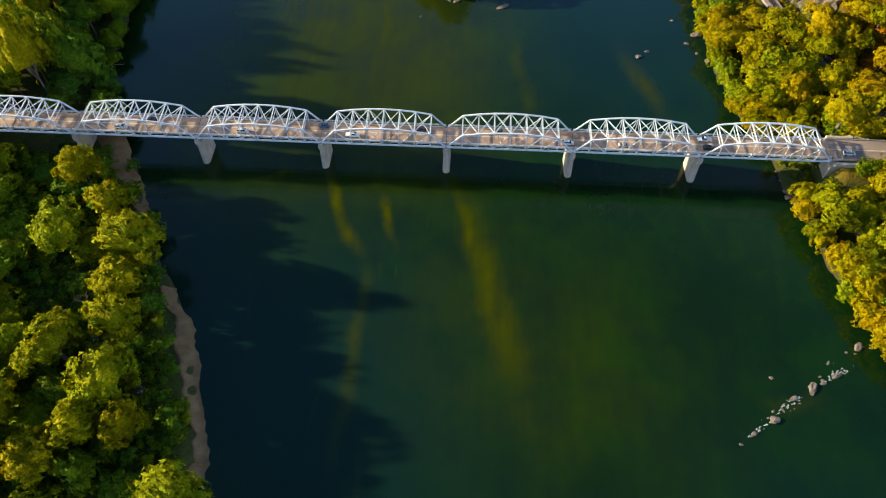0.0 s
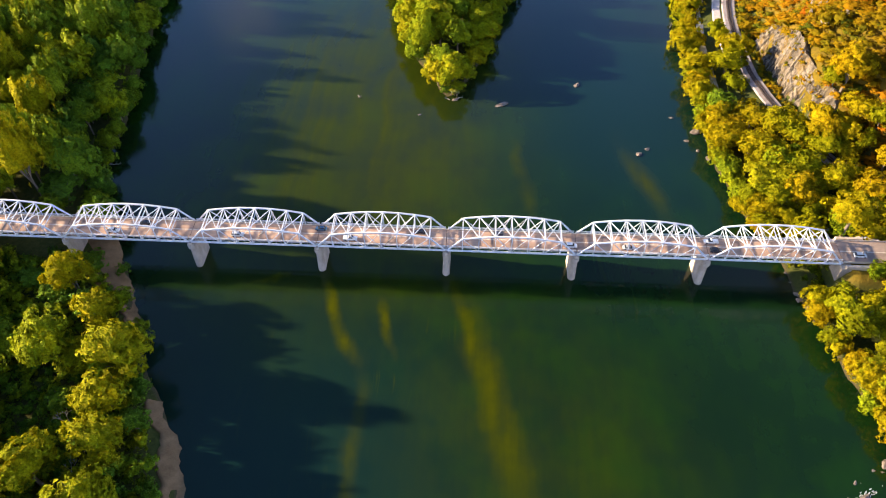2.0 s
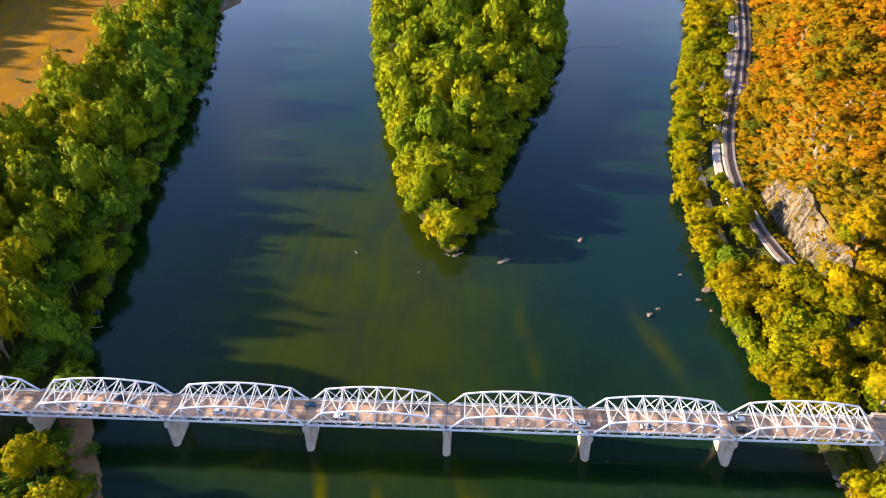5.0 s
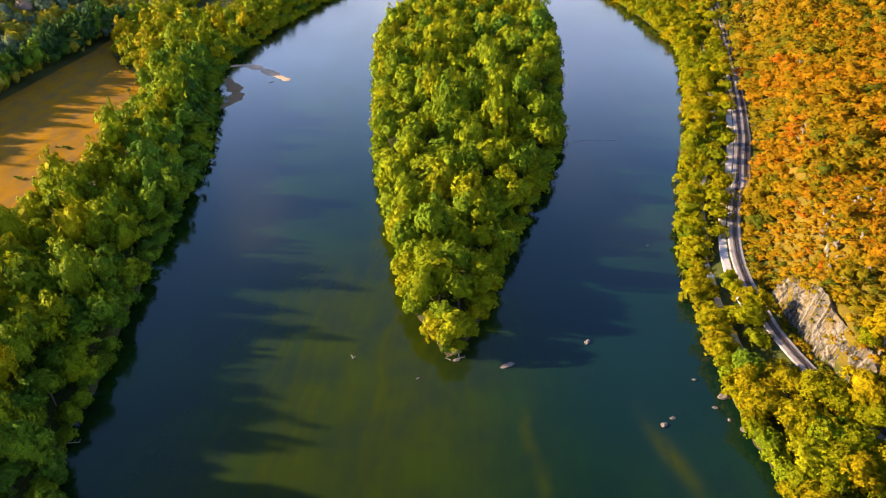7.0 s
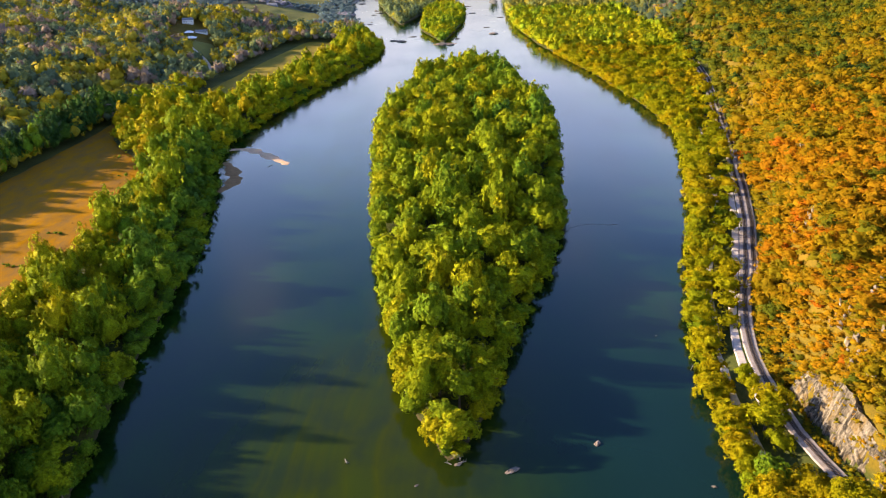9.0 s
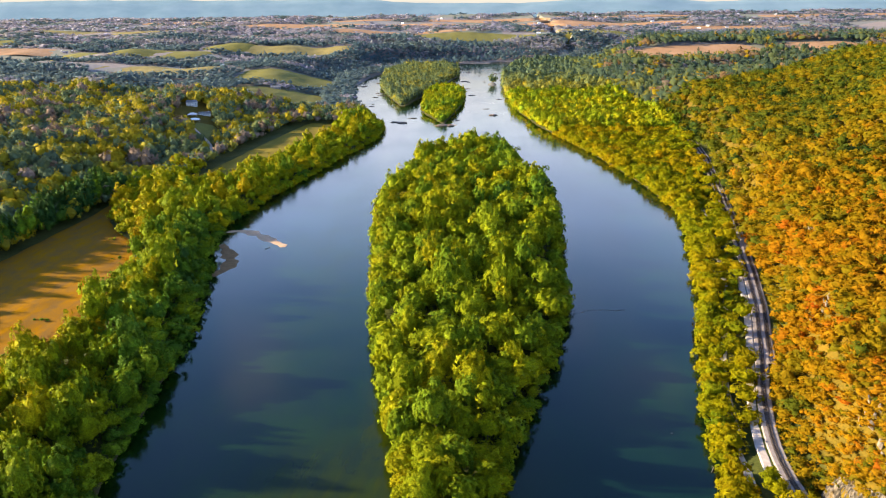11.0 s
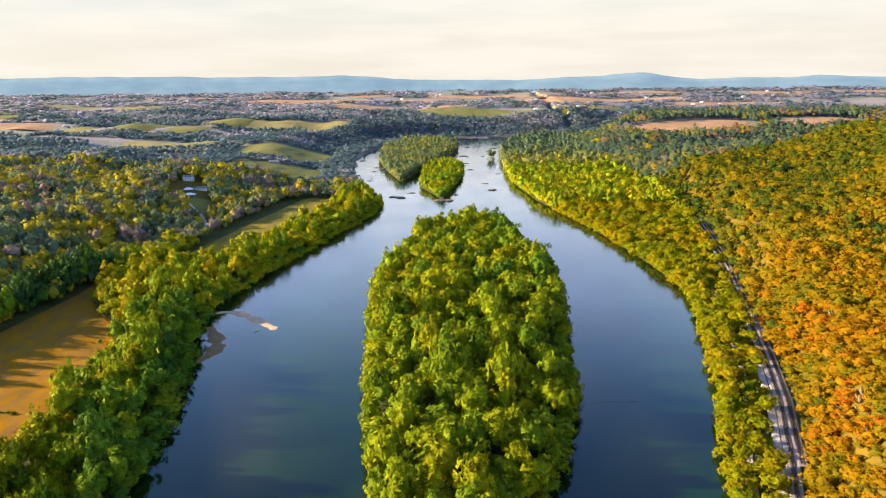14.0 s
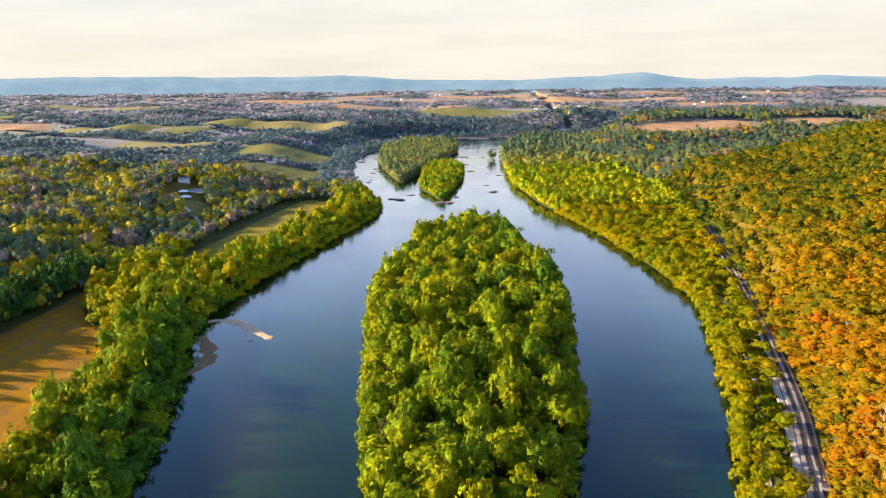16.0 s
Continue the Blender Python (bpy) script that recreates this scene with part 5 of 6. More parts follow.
woods("lineside_brush", "low green and golden brush beside the railway", np.stack([x, y, land(x, y) - 0.1, rng.uniform(1.2, 2.3, len(x)), rng.uniform(0.5, 1.0, len(x)), rng.uniform(0.2, 0.5, len(x))], 1), SCRUB, 0.0, M_SLOPE)
stand("hillside_trees", "orange and green autumn trees on the long hill", 180, 1150, 760, 1720, 12.6, 26, 8.4, (0.43, 0.06), SMALL,
      lambda x, y: (x > RAIL(y)) & (x < 0.66 * (y - 60) + 60) & (y < 1440 + 0.34 * np.clip(x - 330, 0, 900)), 2, 0.11, low=0.85, tint_at=slope_hue, mat=M_SLOPE, vary=(0.9, 1.2), lean=(-0.3, -0.08, 0.25))
stand("flood_plain_trees", "yellow-green trees on the flood plain", 60, 420, 1250, 1700, 13, 27, 8.6, (0.33, 0.05), SMALL, lambda x, y: (x < RAIL(y) + 4) & (x > RIGHT(y)), 3, 0.06,
      rows=[shore_row(RIGHT, 1, 1250, 1700, 8, 85, -0.5)], tint_at=lambda x, y: 0.34 - 0.06 * smooth(y, 1500, 1700) + 0.05 * wave(x, y, 60, 88))
# hue slides to the hazed greens as distance grows
stand("flood_plain_trees", "far flood plain trees, their green greyed for haze", 60, 420, 1700, 2500, 14, 37, 9.0, (0.2, 0.07), VALLEY, lambda x, y: (x < RAIL(y) + 4) & (x > RIGHT(y)), 3, 0.06,
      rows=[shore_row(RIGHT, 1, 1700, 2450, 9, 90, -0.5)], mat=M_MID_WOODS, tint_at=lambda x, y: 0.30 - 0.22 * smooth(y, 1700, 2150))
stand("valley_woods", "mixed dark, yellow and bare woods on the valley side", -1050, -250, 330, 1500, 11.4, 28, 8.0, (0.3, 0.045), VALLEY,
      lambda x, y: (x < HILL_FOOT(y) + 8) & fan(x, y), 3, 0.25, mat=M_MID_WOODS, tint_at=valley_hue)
stand("field_edge_trees", "tall dark green trees along the edge of the field", -470, -380, 330, 880, 9.5, 34, 7.6, (0.1, 0.08), BUSH,
      lambda x, y: (x < HILL_FOOT(y) + 9) & (x > HILL_FOOT(y) - 30), 2, 0.1, low=1.75, vary=(0.8, 1.25))
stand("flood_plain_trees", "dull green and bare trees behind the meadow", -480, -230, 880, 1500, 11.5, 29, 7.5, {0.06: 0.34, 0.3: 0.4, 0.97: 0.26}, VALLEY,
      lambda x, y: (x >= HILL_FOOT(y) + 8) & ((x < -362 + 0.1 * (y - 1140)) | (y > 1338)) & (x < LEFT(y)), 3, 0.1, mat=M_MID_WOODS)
stand("far_woods", "green and bare woods with blue haze in their colour", -1700, -150, 1500, 2600, 14, 30, 11.0, (0.2, 0.05), FARO, lambda x, y: (x < LEFT(y)) & fan(x, y) & (wave(x, y * 1.5, 330, 43) > -0.6 + 0.75 * smooth(y, 1500, 1900) - 2 * smooth(x - LEFT(y), -430, -260)), 3, 0.3, mat=M_FAR_WOODS, tint_at=haze_hue, low=0.55, vary=(0.8, 1.25))
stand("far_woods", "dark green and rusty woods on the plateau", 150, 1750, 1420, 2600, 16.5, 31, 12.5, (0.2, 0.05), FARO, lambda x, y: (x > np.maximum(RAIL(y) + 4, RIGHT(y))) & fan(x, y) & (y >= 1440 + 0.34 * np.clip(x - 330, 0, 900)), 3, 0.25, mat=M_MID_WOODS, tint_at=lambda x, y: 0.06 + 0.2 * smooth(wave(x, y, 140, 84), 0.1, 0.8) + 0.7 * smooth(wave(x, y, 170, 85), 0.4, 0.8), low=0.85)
in_c = lambda x, y: (x > ISLES[2][0](y) - 1) & (x < ISLES[2][1](y) + 1) & (y > 1350) & (y < 1871)
stand("islet_trees", "sunlit yellow-green trees on the nearer upstream island", -140, -30, 1350, 1880, 8.6, 32, 6.0, (0.3, 0.06), ISLET, in_c, 2.0, 0.06,
      rows=[shore_row(ISLES[2][0], 1, 1358, 1862, 8, 88, 0.5), shore_row(ISLES[2][1], -1, 1358, 1862, 8, 89, 0.5)], vary=(0.8, 1.6))
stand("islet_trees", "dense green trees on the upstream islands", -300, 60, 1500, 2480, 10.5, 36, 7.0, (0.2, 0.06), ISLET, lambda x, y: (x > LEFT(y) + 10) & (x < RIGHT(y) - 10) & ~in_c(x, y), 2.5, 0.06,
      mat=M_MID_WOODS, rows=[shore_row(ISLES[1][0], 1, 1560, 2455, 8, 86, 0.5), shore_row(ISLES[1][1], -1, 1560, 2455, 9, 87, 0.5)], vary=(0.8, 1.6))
stand("horizon_woods", "woods across the plain, painted grey-mauve with haze", -3200, 3200, 2600, 4560, 30, 33, 19.0, (0.7, 0.08), SPECK,
      lambda x, y: fan(x, y) & (wave(x, y, 420, 40) + 0.6 * wave(x, y * 2.2, 900, 41) > -0.3), 3, 0.25, low=0.36, mat=M_FAR_WOODS, tint_at=haze_hue)

# bushes under the bridge's end and trees along the road behind it
x, y, rng = scatter(118, 170, 176, 216, 3.6, 62)
ok = (wet(x, y) < -2.5) & (x < 139 + 6 * (np.abs(y - 196.4) > 9))
x, y = x[ok], y[ok]
woods("undergrowth", "green and golden bushes on the bank under the bridge", np.stack([x, y, land(x, y) - 0.3, rng.uniform(1.6, 3.2, len(x)), rng.uniform(0.6, 1.1, len(x)), rng.uniform(0.14, 0.36, len(x))], 1), BUSH, 0.0, M_BANK_WOODS)
x = np.concatenate([np.arange(152, 330, 7.0), np.arange(155, 330, 7.0)])
y = np.concatenate([np.full(len(np.arange(152, 330, 7.0)), 188.2), np.full(len(np.arange(155, 330, 7.0)), 210.0)]) + rng.uniform(-1.2, 1.2, len(x))
woods("roadside_trees", "green and golden trees beside the road", np.stack([x, y, land(x, y) - 3.0, rng.uniform(4.6, 6.0, len(x)), rng.uniform(0.9, 1.2, len(x)), rng.uniform(0.2, 0.42, len(x))], 1), GROVE, 0.1, M_BANK_WOODS)

# low brush in hollows of the golden field
pts = []
for bx, by, n_b in ((-320, 478, 6), (-318, 530, 4), (-303, 563, 5), (-322, 655, 5), (-352, 705, 6), (-310, 600, 3)):
    for _ in range(n_b):
        px, py = bx + random.gauss(0, 4.5), by + random.gauss(0, 2.0)
        pts.append((px, py, float(land(px, py)) + 0.5, random.uniform(0.9, 2.0), random.uniform(0.5, 0.9), random.uniform(0.1, 0.3)))
woods("field_brush", "dark olive brush in the golden field", np.array(pts), SCRUB, 0.0)

# undergrowth on the near left bank
x, y, rng = scatter(-190, -70, 30, 205, 4.4, 61)
ok = (wet(x, y) < -5 + 2.5 * wave(x, y, 14, 86)) & (x > LEFT(y) - 60) & (np.abs(y - 196.4) > 6)
x, y = x[ok], y[ok]
woods("undergrowth", "dark green bushes and brush behind the beach", np.stack([x, y, land(x, y) - 0.3, rng.uniform(1.8, 4.2, len(x)), rng.uniform(0.5, 1.1, len(x)), rng.uniform(0.12, 0.34, len(x))], 1), BUSH, 0.0)
stand("bank_trees", "yellow-green trees at the end of the golden field", -440, -280, 690, 990, 11, 63, 8.0, (0.36, 0.06), MID_CROWN, lambda x, y: (x < LEFT(y) - 60) & (x > HILL_FOOT(y) + 5), 2, 0.06)
# hue shifts to mauve behind the bend, haze put into the leaf colour
stand("far_woods", "wooded bluffs beyond the river bend, haze-blue in colour", -1500, 1700, 2450, 2960, 17.5, 64, 11.5, (0.1, 0.05), FARO, lambda x, y: fan(x, y), 3, 0.2, mat=M_FAR_WOODS, tint_at=lambda x, y: 0.08 + 0.55 * smooth(y, 2560, 2700) * smooth(wave(x, y, 300, 87), -0.2, 0.6), low=0.65)


# ---- cliff, rocks and shoals ----
def cliff():
    """Bare rock face above the railway: a steep wall of upright ribs and ledges."""
    rows, cols = 70, 250
    a, u = np.meshgrid(np.linspace(0, 1, cols), np.linspace(0, 1, rows))
    y = 279 + 77 * a
    top = 25 * np.sin(math.pi * np.clip(a, 0.02, 0.98)) ** 0.4 * (0.94 + 0.12 * wave(y, 0 * y, 20, 51))
    foot = land(RAIL(y) + 8.0, y)
    z = foot - 1.5 + (top + 1.5) * u
    ribs = 1.3 * np.abs(wave(y, z * 0.05, 10, 52)) + 0.8 * np.abs(wave(y, z * 0.06, 4.2, 53)) + 0.35 * wave(y, z * 0.1, 1.8, 54)
    ledge = np.floor(2.4 * np.abs(wave(y * 0.5, z, 17, 55)))
    x = RAIL(y) + 9.4 + 5.5 * u ** 1.3 - ribs + ledge * 0.8 + 0.25 * wave(y, z, 2.5, 56)
    v = np.stack([x, y, z], 2).reshape(-1, 3)
    back = np.stack([x[-1] + 5, y[-1], np.minimum(z[-1] - 3, land(x[-1] + 5, y[-1]) - 3)], 1)
    v = np.concatenate([v, back])
    i = (np.arange(rows)[:, None] * cols + np.arange(cols - 1)[None, :]).ravel()
    f = np.stack([i, i + 1, i + cols + 1, i + cols], 1)
    tagged(new("cliff", mesh_from("cliff", v, f, M_CLIFF)), "pale ribbed rock cliff above the railway", "cliff", kind="structure")
    rng = np.random.RandomState(58)  # brush rooted on the ledges
    pick_ = rng.choice(rows * cols, 260, p=(u.ravel() ** 1.2 + 0.12) / (u.ravel() ** 1.2 + 0.12).sum())
    q = v[pick_]
    keep = wave(q[:, 1], q[:, 2], 14, 59) > -0.05
    q = q[keep]
    woods("cliff_brush", "golden and green brush rooted on the cliff's ledges", np.column_stack([q[:, 0] + 0.5, q[:, 1], q[:, 2] - 0.5, rng.uniform(0.6, 1.7, len(q)), rng.uniform(0.6, 1.0, len(q)), rng.uniform(0.2, 0.56, len(q))]), SCRUB, 0.0, M_SLOPE)


cliff()


def rock_mesh(seed, squash=0.5, mat=M_ROCK):
    bm = bmesh.new()
    bmesh.ops.create_icosphere(bm, subdivisions=2, radius=1)
    off = Vector((seed * 7.7, 1.3, 2.1))
    for q in bm.verts:
        k = 1 + 0.55 * noise.noise(q.co * 1.5 + off) + 0.3 * noise.noise(q.co * 4.1 + off)
        q.co = Vector((q.co.x * k, q.co.y * k, q.co.z * k * squash))
    return finish("rock", bm, mat)


OUTCROPS = [rock_mesh(20 + k, 0.7, M_PALE) for k in range(6)]
ROCKS = [rock_mesh(k, 0.4 + 0.08 * (k % 3)) for k in range(6)]


def rock(x, y, size, turn=0, k=0, long=1.0, z=0.0, label="pale worn boulder standing in the river", group="river boulders"):
    ob = tagged(new("rock", ROCKS[k % 6]), label, "rock", group)
    ob.matrix_world = pose(x, y, z + 0.1 * size, 0, 0, turn) @ Matrix.Diagonal((size * long, size, size * 0.9, 1))


for x, y, s, turn, k, long in ((137.5, 119.5, 1.2, 50, 0, 1.8), (118, 103, 1.4, 70, 1, 1.7), (103, 91, 1.4, 20, 2, 1.2), (105, 106, 0.6, 0, 3, 1.5), (111, 99, 0.8, 30, 4, 2.0), (127, 108, 0.8, 30, 5, 2.2),
                               (95.5, 86, 0.7, 20, 0, 1.6), (122, 105, 0.7, 20, 1, 1.5), (76.6, 268, 1.2, 40, 2, 1.3), (81, 272, 0.9, 20, 3, 1.5), (12.9, 302.4, 1.6, 35, 4, 2.0), (51.3, 320.5, 1.2, 60, 5, 1.6),
                               (106, 286, 1.9, 20, 0, 1.6), (100.5, 279, 0.9, 0, 1, 1.3), (108.5, 267, 1.2, 70, 2, 1.4), (104.5, 272, 0.8, 70, 3, 1.4), (96, 296, 0.8, 0, 4, 1.3), (-11, 305, 0.9, 20, 5, 1.8),
                               (21, 1446, 5.0, 0, 0, 1.7), (-145, 1364, 4.5, 0, 1, 2.0), (-160, 1372, 3.0, 0, 2, 2.4), (-70, 1335, 6.0, 10, 3, 2.0), (-56, 1330, 4.0, 20, 5, 1.6), (97, 410, 0.5, 20, 2, 1.2), (-28, 292, 0.5, 40, 3, 2.0)):
    rock(x, y, s, turn, k, long)
rng = random.Random(5)
for k in range(24):  # small stones along the ledge
    u = k / 23
    rock(93 + 46 * u + rng.gauss(0, 2.0), 84 + 35 * u + 2.5 * math.sin(u * 9) + rng.gauss(0, 1.6), rng.uniform(0.15, 0.5), rng.uniform(0, 180), k, rng.uniform(1.2, 2.2), -0.1, "small brown stone on the river ledge", "ledge stones")
for k in range(60):  # riffles between the upstream islands
    y = rng.uniform(1380, 2350)
    x = rng.uniform(float(LEFT(y)) + 15, float(RIGHT(y)) - 15)
    if float(wet(x, y)) > 6:
        rock(x, y, rng.uniform(1.2, 3.2), rng.uniform(-20, 20), k, rng.uniform(1.5, 4.0), label="dark boulder in the shallow rapids", group="boulders in the rapids")
for k in range(50):  # stones along the right bank
    y = rng.uniform(178, 330)
    x = float(RIGHT(y)) + rng.uniform(-1.5, 1.8)
    rock(x, y, rng.uniform(0.4, 1.1), rng.uniform(0, 180), k, rng.uniform(1, 1.6), 0.1, "pale stone on the river bank", "bank stones")
for k in range(22):  # outcrops on the hillside, in broken lines down the slope
    y0 = rng.uniform(285, 420) if k % 4 else rng.uniform(400, 640)
    x0 = float(RAIL(y0)) + rng.uniform(22, 78)
    for i in range(rng.randint(4, 8)):
        x, y = x0 + rng.uniform(-4, 4) + 1.5 * i, y0 + rng.gauss(0, 3.0)
        ob = tagged(new("outcrop", OUTCROPS[(k + i) % 6]), "pale rock outcrop among autumn trees", "rock", "hillside outcrops")
        s = rng.uniform(0.6, 1.3)
        ob.matrix_world = pose(x, y, float(land(x, y)) + 2.1, 0, rng.uniform(-30, -5), rng.uniform(-30, 30)) @ Matrix.Diagonal((s * 0.7, s * rng.uniform(0.5, 1.2), s * 2.9, 1))


for k in range(26):  # line of stones and drift in the right channel
    u = k / 25
    rock(68 + 34 * u + rng.uniform(-1, 1), 558 + 8 * u + 2.5 * math.sin(u * 5) + rng.uniform(-0.7, 0.7), rng.uniform(0.25, 0.6), rng.uniform(0, 180), k, 1.5, -0.05, "small dark stone in a line across the channel", "stone line")


def log(x, y, length, turn, lean=2.0, label="bleached drift log in the river"):
    """A drift log with a few broken limbs."""
    bm = bmesh.new()
    tube(bm, (-length / 2, 0, 0), (length / 2, 0, 0.1), 0.24, 0.1, 8)
    for q, side in ((0.1, 1), (0.28, -1), (0.4, 1)):
        tube(bm, (length * q, 0, 0.05), (length * (q + 0.1), side * 1.1, 0.7), 0.1, 0.04, 5)
    ob = tagged(new("drift_log", finish("drift_log", bm, M_DEAD)), label, "log", "drift logs")
    ob.matrix_world = pose(x, y, max(float(land(x, y)), 0.0) + 0.12, 0, lean, turn)


for x, y, length, turn in ((-60, 305, 3, -65), (-9, 306.5, 4, 20), (-15, 305.5, 3, 150), (-200, 692, 6, 60), (109, 380, 5, 60), (-166, 248, 6, 10)):
    log(x, y, length, turn)


def shoal(name, x, y, rx_, ry_, turn, high, label):
    """A low bar of sand that just clears the water."""
    r, a = np.meshgrid(np.linspace(0, 1, 12), np.linspace(0, math.tau, 41))
    edge = 1 + 0.16 * np.sin(3 * a + x) + 0.1 * np.sin(7 * a + y)
    u, w = rx_ * r * edge * np.cos(a), ry_ * r * edge * np.sin(a)
    c, s = math.cos(radians(turn)), math.sin(radians(turn))
    v = np.stack([x + u * c - w * s, y + u * s + w * c, high * (1 - r ** 2 * 1.5)], 2).reshape(-1, 3)
    i = (np.arange(40)[:, None] * 12 + np.arange(11)[None, :]).ravel()
    tagged(new(name, mesh_from(name, v, np.stack([i, i + 1, i + 13, i + 12], 1), M_SAND, True)), label, "sandbar", kind="structure")


def spit(line, wide, high, mat, label):
    """A curved bar of sand or mud. line: x, y along its crest; wide: half width along it."""
    p = np.array(line, float)
    for _ in range(3):  # round the bends
        p = np.concatenate([p[:1], np.stack([0.75 * p[:-1] + 0.25 * p[1:], 0.25 * p[:-1] + 0.75 * p[1:]], 1).reshape(-1, 2), p[-1:]])
    t = np.linspace(0, 1, len(p))
    d = np.gradient(p, axis=0)
    d /= np.linalg.norm(d, axis=1)[:, None] + 1e-9
    half = wide * np.sin(np.pi * np.clip(t, 0.01, 0.99)) ** 0.6 * (1 + 0.25 * np.sin(t * 23) + 0.15 * np.sin(t * 51))
    rows = []
    for o in (-1, -0.6, 0, 0.6, 1):
        q = p + np.stack([-d[:, 1], d[:, 0]], 1) * (half * o * (1 + 0.12 * np.sin(t * 37 + o)))[:, None]
        rows.append(np.column_stack([q, np.full(len(p), high * (1 - 1.5 * o * o))]))
    m_ = len(p)
    i_ = np.arange(m_ - 1)
    f = np.concatenate([np.stack([c * m_ + i_, c * m_ + i_ + 1, (c + 1) * m_ + i_ + 1, (c + 1) * m_ + i_], 1) for c in range(4)])
    tagged(new("sandbar", mesh_from("sandbar", np.concatenate(rows), f, mat, True)), label, "sandbar", kind="structure")


spit(((-258, 737), (-241, 744), (-224, 734), (-209, 720), (-196, 708), (-184, 696)), 7.0, 0.3, M_SPIT, "pale sand spit curving out into the river")
spit(((-247, 702), (-237, 688), (-227, 668), (-221, 652), (-222, 634), (-231, 621)), 8.0, 0.2, M_SAND, "dark mud bar curving along the bank")


def beach(y0, y1, width, label):
    """Sand draped over the foot of the left bank; width: a curve along the bank."""
    yy, o = np.meshgrid(np.arange(y0, y1, 1.5), np.linspace(0, 1, 9), indexing="ij")
    w = 0.62 * width(yy) * (1 + 0.4 * wave(yy, 0 * yy, 16, 77) + 0.3 * wave(yy, 0 * yy, 6, 78))
    xx = LEFT(yy) + 2.0 + 1.6 * wave(yy, 0 * yy, 21, 79) + 0.8 * wave(yy, 0 * yy, 5, 80) - o * (w + 2.5)
    z = np.maximum(land(xx, yy), -0.4) * np.where(o > 0.95, 0.6, 1.0) + 0.42
    n_o = 9
    i_ = (np.arange(yy.shape[0] - 1)[:, None] * n_o + np.arange(n_o - 1)[None, :]).ravel()
    tagged(new("beach", mesh_from("beach", np.stack([xx, yy, z], 2).reshape(-1, 3), np.stack([i_, i_ + 1, i_ + n_o + 1, i_ + n_o], 1), M_SAND, True)), label, "beach", kind="structure")


beach(60, 130, curve((60, 2), (75, 5), (100, 6), (114, 10), (122, 8), (130, 1)), "narrow brown sandy beach along the bank")
beach(160, 212, curve((160, 5), (172, 15), (185, 21), (200, 17), (211, 3)), "brown sandy beach under the bridge")
shoal("sandbar", -66, 1340, 24, 12, 10, 0.7, "tan gravel spit below the upstream island")


def foam(x, y, seed):
    rng = random.Random(seed)
    bm = bmesh.new()
    for _ in range(12):
        g = rng.gauss(0, 1.8)
        px, py = x + g + rng.gauss(0, 0.3), y + 0.75 * g + rng.gauss(0, 0.4)
        bmesh.ops.create_circle(bm, cap_ends=True, segments=7, radius=rng.uniform(0.08, 0.2), matrix=pose(px, py, 0.03 + rng.uniform(0, 0.03), 0, 0, rng.uniform(10, 70)) @ Matrix.Diagonal((3.2, 0.6, 1, 1)))
    tagged(new("foam", finish("foam", bm, M_FOAM)), "white foam where water breaks over rocks", "foam", kind="stuff")


for k, (x, y) in enumerate(((96, 86.5), (99, 88.5), (107, 96), (112, 98.5), (124, 106.5), (127, 109), (131, 110))):
    foam(x, y, k)


def riffle(x, y, wide, seed):
    """A ragged line of broken water across the stream."""
    rng = np.random.RandomState(seed)
    n_ = int(wide / 2.6)
    px = x + np.linspace(-wide / 2, wide / 2, n_) + rng.normal(0, 0.6, n_)
    py = y + 0.10 * wide * np.sin(np.linspace(0, 3.0, n_) + rng.uniform(0, 3)) + rng.normal(0, 7.0, n_)
    a, r = rng.uniform(0, math.tau, n_), rng.uniform(0.3, 1.2, n_)
    v = np.stack([np.stack([px + 1.6 * r * np.cos(a + k * 1.57), py + 0.7 * r * np.sin(a + k * 1.57), 0.05 + rng.uniform(0, 0.25, n_)], 1) for k in range(4)], 1).reshape(-1, 3)
    keep = wet(px, py) > 3
    v = v.reshape(n_, 4, 3)[keep].reshape(-1, 3)
    if len(v):
        tagged(new("foam", mesh_from("foam", v, np.arange(len(v)).reshape(-1, 4), M_FOAM)), "white broken water in the shallow rapids", "foam", kind="stuff")


for k, (x, y, wide) in enumerate(((-225, 1830, 60), (-250, 1760, 55), (-215, 1660, 70), (-190, 1590, 60), (-160, 1390, 90), (-120, 1370, 60), (10, 1780, 90), (20, 1690, 80), (5, 1600, 70),
                                  (0, 1480, 100), (30, 1960, 60), (-20, 2230, 110), (-5, 2330, 120))):
    riffle(x, y, wide, 300 + k)


def snag(x, y, tall, lean, turn, label="bare bleached dead tree"):
    """A leafless tree: trunk that forks and forks again."""
    rng = random.Random(int(x * 7 + y))
    bm = bmesh.new()

    def grow(a, way, length, r, depth):
        b = a + way * length
        tube(bm, a, b, r, r * 0.6, 5)
        if depth:
            for _ in range(3):
                w = (way + Vector((rng.uniform(-0.8, 0.8), rng.uniform(-0.8, 0.8), rng.uniform(-0.3, 0.5)))).normalized()
                grow(a + way * length * rng.uniform(0.6, 1.0), w, length * rng.uniform(0.5, 0.75), r * 0.55, depth - 1)

    grow(Vector((0, 0, -0.3)), Vector((lean, 0.1, 1)).normalized(), tall * 0.42, tall * 0.018, 3)
    ob = tagged(new("dead_tree", finish("dead_tree", bm, M_DEAD)), label, "tree")
    ob.matrix_world = pose(x, y, float(land(x, y)), 0, 0, turn)


